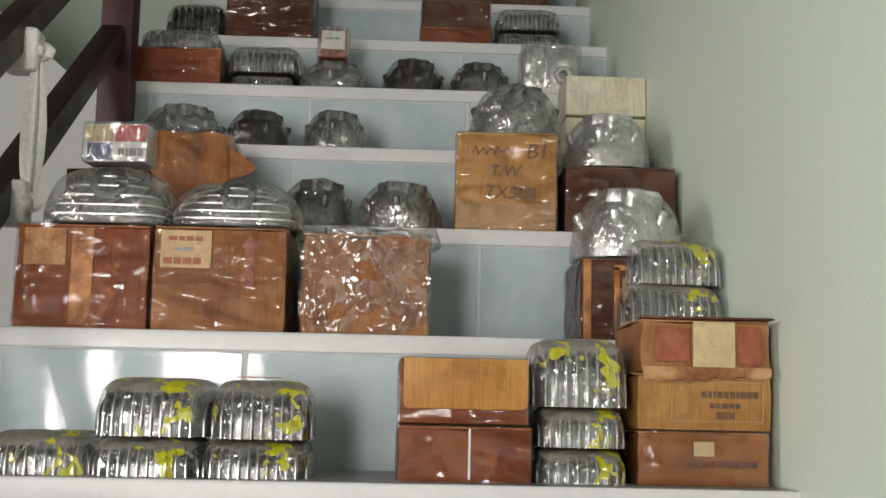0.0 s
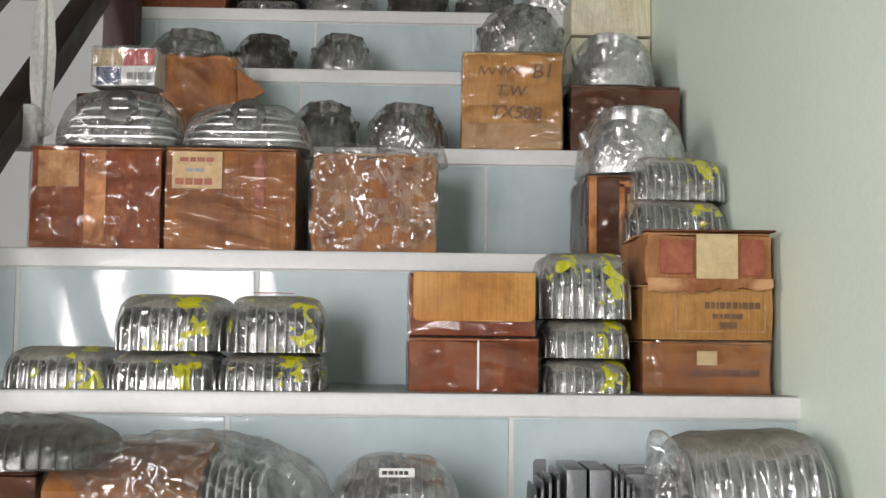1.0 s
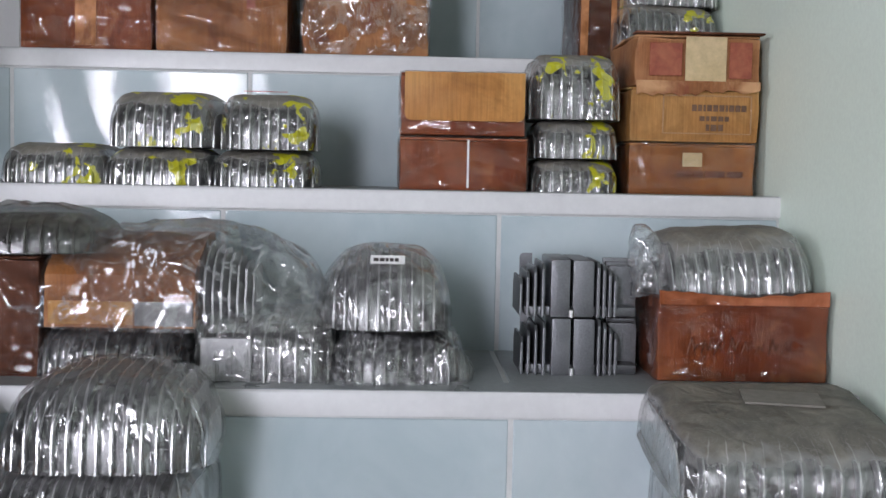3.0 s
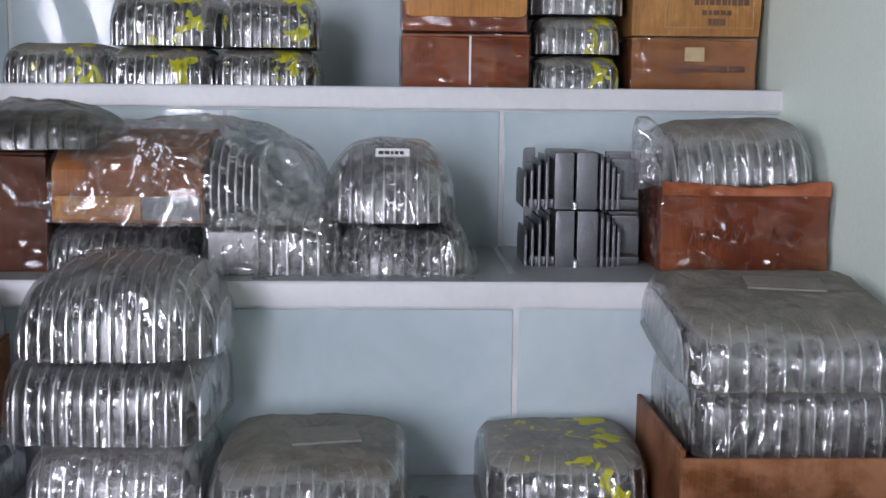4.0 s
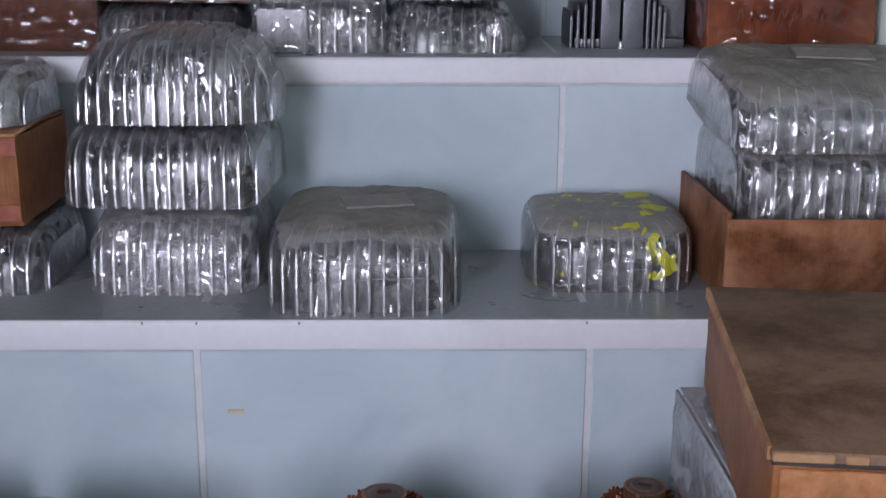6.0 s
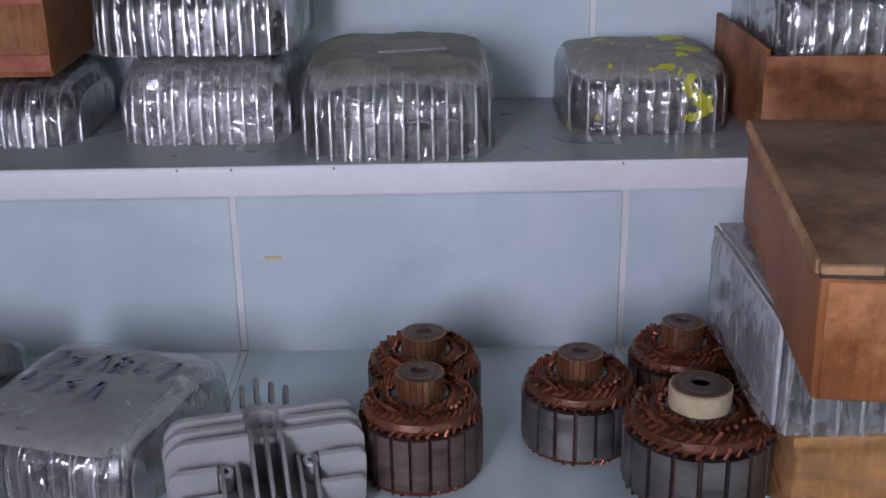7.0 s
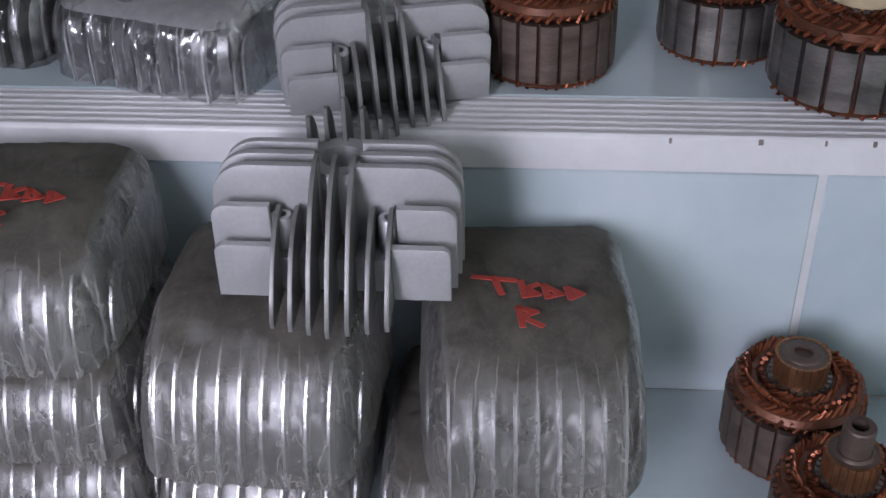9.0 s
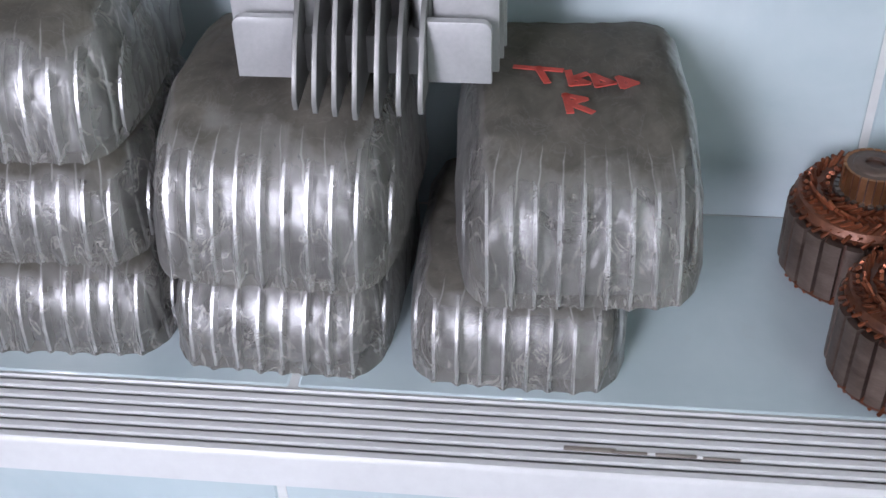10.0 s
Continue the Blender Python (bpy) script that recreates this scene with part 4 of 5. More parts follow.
# step 2
tx = case(-0.274, 2, 0.005, 0.162, 0.160, 0.19, KRAFT, "tall tan carton with handwritten marker lettering", turn=-3.0, wrap=F_WRAP)
front = pose(0, -0.0975, 0, 90)
lettering("T.W", 0.026, INK_FADED, tx, front @ pose(-0.004, 0.088, 0.0004, 0, 0, -3), shear=0.15)
lettering("TX50B", 0.029, INK_FADED, tx, front @ pose(0.005, 0.052, 0.0004, 0, 0, -3), shear=0.15)
lettering("B1", 0.034, INK_FADED, tx, front @ pose(0.048, 0.118, 0.0004, 0, 0, 2), shear=0.2)
part("writing", stroke([(-0.055, 0.125), (-0.050, 0.137), (-0.046, 0.124), (-0.038, 0.134), (-0.033, 0.124), (-0.026, 0.135), (-0.020, 0.125), (-0.014, 0.137), (-0.008, 0.126), (0.0, 0.136), (0.008, 0.126), (0.012, 0.138)], 0.0018), INK_FADED, tx, "scrawled marker line", pose(0, -0.0972, 0))
part("tape_patch", box(-0.078, 0.078, -0.0965, -0.0958, 0.004, 0.044), TAPE, tx, "brown tape along the foot")
dome(-0.258, 2, 0.03, 0.153, 0.096, "bagged domed casting standing on a carton", F_MILKY, ALU_DARK, dz=0.164)
case(-0.090, 2, 0.03, 0.180, 0.113, 0.17, KRAFT_DARK, "plain dark brown carton beside the wall", wrap=F_WRAP)
dome(-0.103, 2, 0.035, 0.142, 0.098, "bright casting wrapped in crinkled plastic on a carton", F_MILKY, ALU, dz=0.117)
dome(-0.588, 2, 0.04, 0.121, 0.090, L_DOME, F_DARK, ALU_DARK)
dome(-0.450, 2, 0.02, 0.138, 0.087, "domed casting wrapped in shiny crinkled plastic", F_CLEAR, ALU_DARK)


def torn_paper_parcel():
    t = thing("paper_parcel", place(-0.800, FR[2] + 0.07, 2, 0.0, 0.12), "brown paper parcel with a torn flap sticking out", "parcel")
    part("body", wrinkled_box(0.13, 0.12, 0.165, 0.008, 7, 3.3, 0.012), KRAFT_MID, t)
    part("flap", prism([(0.055, 0.075), (0.055, 0.150), (0.10, 0.118), (0.112, 0.105), (0.098, 0.095)], "y", -0.05, -0.044, 0.001), KRAFT_MID, t, "torn flap of brown paper")
    part("film", wrinkled_box(0.137, 0.127, 0.170, 0.008, 9, 4.1, 0.015), F_WRAP, t)


torn_paper_parcel()
case(-0.925, 2, 0.05, 0.135, 0.095, 0.13, KRAFT_DARK, "dark carton under a printed box", flaps=False)


def printed_box():
    t = thing("printed_box", place(-0.903, FR[2] + 0.02, 2, 0.098, 0.11, -6), "white box with red, blue and yellow printed squares in film", "box")
    part("body", box(-0.052, 0.052, -0.055, 0.055, 0, 0.062, 0.002), WHITE_PAPER, t)
    for x0, x1, z0, z1, mt, nm in ((0.0, 0.051, 0.033, 0.060, RED_INK, "red_square"), (-0.051, -0.002, 0.033, 0.060, TAPE_BEIGE, "yellow_square"), (-0.045, -0.004, 0.003, 0.031, BLUE_INK, "blue_square")):
        part(nm, box(x0, x1, -0.0562, -0.0546, z0, z1), mt, t)
    part("print", bars(0.006, 0.010, (0.010, 0.004, 0.012, 0.008), 0.012), GREY_PAPER, t, "", pose(0, -0.055, 0))
    part("film", wrinkled_box(0.110, 0.117, 0.067, 0.002, 8, 7.0), F_CLEAR, t)


printed_box()
# step 1
b1 = case(-0.8735, 1, 0.004, 0.178, 0.141, 0.20, KRAFT_RED, "red-brown carton tightly wrapped in glossy film", wrap=F_WRAP, tape=KRAFT_MID, crumple=0.003)
part("label", box(-0.078, -0.022, -0.1028, -0.101, 0.085, 0.135), KRAFT_WORN, b1, "faded brown paper label")
b2 = case(-0.6885, 1, 0.004, 0.179, 0.142, 0.20, KRAFT_MID, "brown carton with a paper label, wrapped in film", wrap=F_WRAP, crumple=0.0016)
part("label", box(-0.080, -0.012, -0.1028, -0.101, 0.085, 0.136), PAPER, b2, "cream paper label with red print")
part("print", bars(-0.070, 0.122, (0.012, 0.008, 0.010, 0.010), 0.006), RED_PALE, b2, "", pose(0, -0.1029, 0))
part("print", bars(-0.062, 0.108, (0.010, 0.014), 0.005), GREY_PAPER, b2, "", pose(0, -0.1029, 0))
part("print", bars(-0.076, 0.090, (0.012, 0.010, 0.012, 0.011), 0.009), RED_PALE, b2, "", pose(0, -0.1029, 0))
part("red_arrow", prism([(0.034, 0.06), (0.046, 0.06), (0.046, 0.115), (0.052, 0.115), (0.040, 0.132), (0.028, 0.115), (0.034, 0.115)], "y", -0.1016, -0.1008), RED_PALE, b2, "faded red arrow")
b3 = case(-0.4915, 1, 0.006, 0.172, 0.137, 0.19, KRAFT_WORN, "worn carton with crumpled corners in loose shiny film", wrap=F_CRUSH, bulge=0.007, crumple=0.006)
part("bag_flap", wrinkled_box(0.16, 0.10, 0.020, 0.009, 8, 2.2, 0.006), F_CRUSH, b3, "crumpled end of the film", pose(0.02, -0.04, 0.131, 0, 3, 0))
for x, w, h, lb in ((-0.855, 0.178, 0.082, "broad finned head under film on a carton"), (-0.676, 0.180, 0.066, "low broad finned head under film on a carton")):
    t = thing("finned_cover", place(x, FR[1] + 0.012, 1, 0.147, 0.15), lb, "engine part", "finned covers")
    part("body", loaf(w * 0.9, 0.135, h * 0.9, 3.2, 3.0, 2.0, 0, 32, 9), ALU_DARK, t)
    for i in range(5):
        z = h * (0.12 + 0.17 * i)
        ww = w * (0.97 - 0.05 * i - 0.02 * i * i)
        part("fin", prism(rounded_rect(ww, 0.145 - 0.008 * i, 0.035, 6, -ww / 2, -0.0725 + 0.004 * i), "z", z, z + 0.003, 0.0006), ALU, t)
    part("port", ring_solid([(0.026, 0), (0.026, 0.016), (0.022, 0.018), (0.015, 0.018), (0.014, 0.008)], 28), ALU_DARK, t, "round port", pose(0.005, -0.045, h * 0.62, 68))
    part("film", loaf(w * 1.04, 0.157, h * 1.05, 3.4, 3.0, 2.1, 0.0022, 64, 18, x * 9), F_MILKY, t)
framed = case(-0.115, 1, 0.04, 0.150, 0.117, 0.18, KRAFT_DARK, "dark brown carton with a framed panel on its front", wrap=F_WRAP)
for x0, x1, z0, z1 in ((-0.073, -0.062, 0.0, 0.115), (-0.03, -0.022, 0.01, 0.105), (-0.03, 0.07, 0.1, 0.108)):
    part("panel_edge", box(x0, x1, -0.0935, -0.0915, z0, z1, 0.0006, 1), KRAFT_MID, framed)
part("label", box(-0.018, 0.03, -0.0933, -0.0915, 0.02, 0.09), PAPER, framed, "plain tan label")
dome(-0.116, 1, 0.035, 0.158, 0.106, "bagged bright domed casting on a carton", F_MILKY, ALU, dz=0.121)
head(-0.074, 1, -0.005, 0.150, 0.078, 0.12, 13, F_YELLOW, L_YEL, dz=0.004, turn=5, lean=3)
head(-0.066, 1, 0.012, 0.140, 0.064, 0.12, 12, F_YELLOW, L_YEL, dz=0.080, turn=8)
# step 0
head(-0.852, 0, 0.02, 0.128, 0.048, 0.15, 12, F_YELLOW, L_YEL)
head(-0.727, 0, 0.02, 0.126, 0.045, 0.15, 12, F_YELLOW, L_YEL)
head(-0.721, 0, 0.018, 0.130, 0.066, 0.15, 12, F_YELLOW, L_YEL, dz=0.046, turn=-3)
head(-0.603, 0, 0.02, 0.125, 0.044, 0.15, 12, F_YELLOW, L_YEL)
rd = head(-0.600, 0, 0.018, 0.120, 0.066, 0.15, 11, F_YELLOW, "wrapped finned cylinder head daubed yellow with a red scrawl", dz=0.045, turn=4)
part("red_stroke", stroke([(-0.030, 0.004), (-0.018, 0.010), (-0.012, 0.002), (0.0, 0.010), (0.006, 0.003), (0.018, 0.008)], 0.0040), RED_INK, rd, "scrawled red marker stroke", pose(0, -0.030, 0.0700, -84))
lo = case(-0.363, 0, 0.04, 0.154, 0.064, 0.17, KRAFT_RED, "flat red-brown carton under an orange one", wrap=F_WRAP)
part("tape", box(0.004, 0.0065, -0.0875, -0.086, 0.004, 0.062), WHITE_PAPER, lo, "pale strip")
up = case(-0.3635, 0, 0.04, 0.150, 0.074, 0.17, KRAFT_RED, "carton with a plain orange flap folded over its front", dz=0.067, wrap=F_WRAP, turn=-1)
part("front_flap", prism(rounded_rect(0.144, 0.058, 0.008, 4, -0.070, 0.017, (1, 1, 0, 0)), "y", -0.0915, -0.0895, 0.0006), ORANGE_CARD, up, "smooth orange card flap")
head(-0.226, 0, 0.04, 0.108, 0.041, 0.14, 10, F_YELLOW, L_YEL)
head(-0.225, 0, 0.04, 0.106, 0.047, 0.14, 10, F_YELLOW, L_YEL, dz=0.042)
head(-0.228, 0, 0.035, 0.116, 0.080, 0.15, 10, F_YELLOW, L_YEL, dz=0.089)
k1 = case(-0.081, 0, 0.06, 0.156, 0.063, 0.17, KRAFT_MID, "brown film-wrapped carton at the foot of a stack", wrap=F_WRAP)
part("print", bars(-0.02, 0.022, (0.02, 0.012, 0.025, 0.02), 0.008), KRAFT_DARK, k1, "", pose(0, -0.0865, 0))
part("label", box(-0.012, 0.012, -0.0868, -0.0855, 0.035, 0.052), TAPE_BEIGE, k1, "small beige label")
k2 = case(-0.0795, 0, 0.06, 0.159, 0.066, 0.17, KRAFT, "tan carton with stencilled grey and black print", dz=0.065)
for x0, x1, z0, z1 in ((-0.04, 0.07, 0.056, 0.0575), (-0.04, 0.07, 0.010, 0.0115), (-0.04, -0.0385, 0.010, 0.057), (0.0685, 0.07, 0.010, 0.057)):
    part("print_frame", box(x0, x1, -0.0868, -0.0855, z0, z1), TAPE, k2)
part("print", bars(-0.004, 0.038, (0.006, 0.005, 0.003, 0.006, 0.006, 0.006, 0.003, 0.006, 0.006, 0.006), 0.008, 0.0016), INK_FADED, k2, "", pose(0, -0.0856, 0))
part("print", bars(0.006, 0.026, (0.006, 0.004, 0.007, 0.006, 0.005), 0.006, 0.002), INK_FADED, k2, "", pose(0, -0.0856, 0))
part("print", bars(0.014, 0.014, (0.004, 0.007, 0.006), 0.008, 0.002), INK_FADED, k2, "", pose(0, -0.0856, 0))
k3 = case(-0.078, 0, 0.06, 0.153, 0.062, 0.17, KRAFT_WORN, "battered carton with red print and a beige tape strip", dz=0.133, bulge=0.004)
part("tape", box(-0.016, 0.034, -0.0905, -0.0885, 0.0, 0.060), TAPE_BEIGE, k3, "beige paper tape")
jag = [(-0.076 + 0.0066 * i, -0.006 + random.uniform(-0.003, 0.002) - (0.004 if i < 12 else 0)) for i in range(24)]
bm = prism([(0.0758, 0.006), (-0.076, 0.006)] + jag, "y", -0.0945, -0.0915)
part("torn_flap", bm, KRAFT_WORN, k3, "torn flap hanging over the carton below")
part("open_flap", box(-0.079, 0.079, -0.098, -0.070, 0.0625, 0.0650, 0.0008, 1), KRAFT_DARK, k3, "dark flap standing open over the front")
part("red_print", box(-0.060, -0.020, -0.0895, -0.0878, 0.012, 0.052, 0.0004, 1), RED_PALE, k3)
part("red_print", box(0.038, 0.066, -0.0895, -0.0878, 0.010, 0.054, 0.0004, 1), RED_PALE, k3)
# step -1
case(-0.850, -1, 0.05, 0.115, 0.120, 0.16, KRAFT_DARK, "dark carton wrapped in film at the step's open end", wrap=F_WRAP, bulge=0.004)
lp = head(-0.815, -1, 0.04, 0.13, 0.036, 0.13, 9, F_DARK, "dark bagged part lying on a carton", dz=0.123, turn=10, metal=BLACK)
part("bag", loaf(0.19, 0.16, 0.048, 2.4, 2.4, 1.8, 0.007, 64, 16, 71.0), F_DARK, lp, "loose clear bag")
head(-0.728, -1, 0.045, 0.176, 0.049, 0.15, 15, F_CLEAR, "bright finned head lying flat under a bagged part", metal=ALU_DARK, q=2.2)


def crumpled(bm, amount, seed, freq=26.0):
    """The same mesh with its points pushed about, less so at its foot."""
    for v in bm.verts:
        p = Vector((v.co.x * freq + seed * 5.3, v.co.y * freq + seed, v.co.z * freq))
        k = noise.noise_vector(p) * amount + noise.noise_vector(p * 2.7) * amount * 0.5
        v.co += Vector((k.x, k.y, k.z * min(1.0, max(0.0, v.co.z * 80))))
    return bm


def sloped_sleeve(w, grow, amount, seed):
    """A card sleeve, low in front and rising backwards, cut fine enough to dent."""
    g = grow
    pts = [(-0.060 - g, 0.0)] + [(-0.060 - g, 0.052 * f) for f in (0.25, 0.5, 0.75, 1.0)] + [(-0.054, 0.059 + g), (-0.030, 0.072 + g), (0.0, 0.083 + g), (0.030, 0.089 + g), (0.060 + g, 0.089 + g), (0.060 + g, 0.0)]
    bm = bmesh.new()
    cols = 24
    rows = [[bm.verts.new((-w / 2 - g + (w + 2 * g) * i / cols, y, z)) for y, z in pts] for i in range(cols + 1)]
    n = len(pts)
    for p, r in zip(rows, rows[1:]):
        for i in range(n):
            bm.faces.new((p[i], p[(i + 1) % n], r[(i + 1) % n], r[i]))
    bm.faces.new(rows[0][::-1])
    bm.faces.new(rows[-1])
    bmesh.ops.recalc_face_normals(bm, faces=bm.faces[:])
    return crumpled(bm, amount, seed)


def bagged_pair():
    t = thing("bagged_head", place(-0.710, FR[-1] + 0.035, -1, 0.052, 0.13), "finned head with a cardboard sleeve in a big clear bag", "engine part", "wrapped cylinder heads")
    part("cardboard_sleeve", sloped_sleeve(0.146, 0.0, 0.0012, 8.0), KRAFT_MID, t, "brown cardboard sleeve")
    part("sleeve_band", box(-0.070, 0.012, -0.0618, -0.0600, 0.003, 0.026, 0.0004, 1), ORANGE_CARD, t, "plain tan band along the sleeve's foot")
    part("sleeve_patch", box(0.014, 0.071, -0.0622, -0.0600, 0.002, 0.026, 0.0004, 1), GREY_PAPER, t, "pale grey paper patch")
    part("tight_film", sloped_sleeve(0.146, 0.003, 0.0022, 3.0), F_WRAP, t, "shiny crinkled film over the sleeve")
    for i in range(7):
        x = 0.078 + 0.0075 * i
        k = 1 - 0.05 * i
        pts = [(-0.040 + 0.005 * i, 0.0), (-0.046 + 0.005 * i, 0.03 * k), (-0.038 + 0.005 * i, 0.056 * k), (-0.012, 0.074 * k), (0.010, 0.082 * k), (0.04, 0.082 * k), (0.055, 0.05), (0.055, 0.0)]
        part("fin", prism(pts, "x", x, x + 0.0020), ALU_RAW, t)
    part("bag", loaf(0.300, 0.165, 0.106, 2.3, 3.0, 2.3, 0.006, 90, 24, 31.0, 0.006), F_BAG, t, "loose clear plastic bag", pose(0.055, 0.0, -0.001))
    part("bag_corner", loaf(0.075, 0.05, 0.030, 2.0, 2.0, 1.2, 0.006, 36, 10, 13.0), F_BAG, t, "pinched corner of the bag", pose(-0.085, -0.030, 0.012, 0, 8, 0))


bagged_pair()
sb = head(-0.5685, -1, 0.03, 0.131, 0.060, 0.15, 9, F_CLEAR, "bright finned head in shiny crinkled film", q=5.0, px=10)
part("side_plate", box(-0.062, -0.012, -0.0745, -0.070, 0.002, 0.045, 0.001, 1), ALU_RAW, sb, "smooth bright side plate")
part("loose_film", wrinkled_box(0.136, 0.158, 0.061, 0.0035, 16, 21.0, 0.008, 40.0), F_CRUSH, sb, "loose shiny film")
head(-0.437, -1, 0.03, 0.132, 0.052, 0.15, 11, F_BAG, "dull finned head in a loose clear bag", metal=ALU_DARK, crumple=0.004)
ch = head(-0.452, -1, 0.035, 0.130, 0.074, 0.15, 12, F_CLEAR, "bright finned head with a small white label in a bag", dz=0.053, q=2.2, px=3.8, py=3.0)
part("bag", loaf(0.140, 0.160, 0.082, 3.4, 2.6, 2.1, 0.003, 64, 18, 17.0), F_BAG, ch, "loose clear bag drawn over the head")
part("label", box(-0.014, 0.020, -0.001, 0.001, 0, 0.009), WHITE_PAPER, ch, "small white label", pose(0, -0.064, 0.066, -35))
part("print", bars(-0.011, 0.003, (0.005, 0.005, 0.003, 0.004, 0.004), 0.004, 0.001), INK_AND_SHADE, ch, "", pose(0, -0.0649, 0.0655, -35))
part("bag_tail", loaf(0.12, 0.09, 0.05, 2, 2, 1.5, 0.010, 48, 14, 44.0), F_BAG, ch, "crumpled end of the bag", pose(-0.012, -0.050, -0.053))
part("bag_tail", loaf(0.10, 0.07, 0.045, 2, 2, 1.4, 0.009, 48, 14, 61.0), F_BAG, ch, "crumpled end of the bag", pose(0.045, -0.040, -0.053))
upright_casting(place(-0.245, FR[-1] + 0.10, -1, 0.0, 0.095), ALU_GREY, "grey bare finned casting with another stacked on it")
upright_casting(place(-0.247, FR[-1] + 0.10, -1, 0.0615, 0.095), ALU_GREY, "grey bare finned casting stacked on another")
sb = case(-0.083, -1, 0.075, 0.176, 0.088, 0.15, KRAFT_RED, "red-brown carton in shiny film with faint marker scrawl", wrap=F_WRAP, flaps=False, bulge=0.003, crumple=0.004)
for i in range(9):
    x = -0.058 + 0.014 * i
    part("scrawl", stroke([(x, 0.030), (x + 0.004, 0.046 - 0.004 * (i % 3)), (x + 0.007, 0.034), (x + 0.010, 0.040 + 0.003 * (i % 2))], 0.0016), KRAFT_DARK, sb, "faint marker scrawl", pose(0, -0.0785, 0))
jag = [(-0.088 + 0.008 * i, 0.089 + 0.005 * abs(i - 11) / 11 + random.uniform(-0.0018, 0.0014)) for i in range(23)]
bm = prism([(-0.088, 0.080), (0.088, 0.080)] + jag[::-1], "y", -0.0785, -0.0745)
part("rim", bm, KRAFT_RED, sb, "raised torn rim")
bh = head(-0.083, -1, 0.085, 0.172, 0.066, 0.14, 14, F_DUSTY, "finned head in dusty film lying in an open carton", dz=0.089, lean=-3, q=1.9, py=2.4)
part("bag_tail", loaf(0.055, 0.05, 0.075, 2, 2, 1.3, 0.010, 40, 14, 51.0), F_BAG, bh, "loose crumpled end of the bag", pose(-0.078, -0.02, 0.004, 0, -14, 0))
# step -2
head(-0.690, -2, 0.07, 0.157, 0.078, 0.17, 13, F_WHITE, "finned head in whitish film at the foot of a stack", q=3.2, px=5)
head(-0.692, -2, 0.065, 0.176, 0.072, 0.17, 15, F_CLEAR, "finned head in crinkled film in the middle of a stack", dz=0.080, turn=-3, q=4.0, px=8)
head(-0.684, -2, 0.06, 0.178, 0.078, 0.17, 15, F_CLEAR, "finned head in crinkled film on top of a stack", dz=0.153, turn=2, q=2.4, px=3.2)
c4 = head(-0.517, -2, 0.008, 0.168, 0.078, 0.19, 14, F_DUSTY, "tall finned head in dusty film with string round it", q=5.0, px=6)
part("label", box(-0.03, 0.03, -0.02, 0.02, -0.001, 0.001), DUST_PAPER, c4, "dusty paper label", pose(0.01, -0.005, 0.0805, 2, 0, 12))
for a, b, c, e in ((-0.050, 0.052, 0.048, 0.046), (-0.052, 0.040, 0.050, 0.050), (-0.048, 0.030, 0.052, 0.036), (-0.045, 0.058, 0.040, 0.026)):
    part("string", stroke([(a, b), ((a + c) / 2, (b + e) / 2 + 0.002), (c, e)], 0.0007), GREY_PAPER, c4, "thin pale string", pose(0.006, -0.0990, 0))
head(-0.292, -2, 0.078, 0.150, 0.064, 0.15, 11, F_YELLOW, "finned head with yellow daubs and a dusty top", q=6.0, px=6, py=2.6)


def open_carton():
    t = thing("open_carton", place(-0.101, FR[-2] + 0.043, -2, 0.0, 0.20), "open brown carton without a lid holding finned heads", "box", "cartons")
    w, d, h = 0.208, 0.20, 0.076
    for nm, args in (("front_wall", (-w / 2, w / 2, -d / 2, -d / 2 + 0.005, 0, h)), ("back_wall", (-w / 2, w / 2, d / 2 - 0.005, d / 2, 0, h + 0.012)),
                     ("side_wall", (-w / 2, -w / 2 + 0.005, -d / 2 + 0.005, d / 2 - 0.005, 0, h + 0.006)), ("side_wall", (w / 2 - 0.005, w / 2, -d / 2 + 0.005, d / 2 - 0.005, 0, h)),
                     ("bottom", (-w / 2 + 0.005, w / 2 - 0.005, -d / 2 + 0.005, d / 2 - 0.005, 0, 0.005))):
        part(nm, box(*args, 0.0012, 1), KRAFT_PLAIN, t)
    part("packing", box(-w / 2 + 0.008, w / 2 - 0.008, -d / 2 + 0.008, d / 2 - 0.008, 0.005, h - 0.012, 0.003), KRAFT_DARK, t, "cardboard packing inside")


open_carton()
head(-0.098, -2, 0.072, 0.190, 0.066, 0.168, 13, F_DUSTY, "finned head in dusty film standing in an open carton", dz=0.071, q=6.0, px=12, tip=3)
oh = head(-0.104, -2, 0.045, 0.205, 0.056, 0.195, 13, F_DUSTY, "finned head with a dusty top stacked on another", dz=0.146, q=3.2, px=12, py=2.8, tip=8)
part("label", box(-0.035, 0.035, -0.018, 0.018, -0.001, 0.001), DUST_PAPER, oh, "dusty paper label", pose(0.015, 0.02, 0.0585, 0, 0, -8))
head(-0.865, -2, 0.07, 0.130, 0.058, 0.16, 11, F_CLEAR, "finned head in crinkled film under a small carton")
lb = case(-0.880, -2, 0.075, 0.130, 0.082, 0.15, KRAFT_WORN, "small brown carton with red printed bands", dz=0.062)
for z0 in (0.006, 0.064):
    part("red_band", box(-0.065, 0.065, -0.0785, -0.0768, z0, z0 + 0.014), RED_PALE, lb)
head(-0.872, -2, 0.08, 0.120, 0.05, 0.14, 9, F_MILKY, "bagged engine part lying on a small carton", dz=0.148)
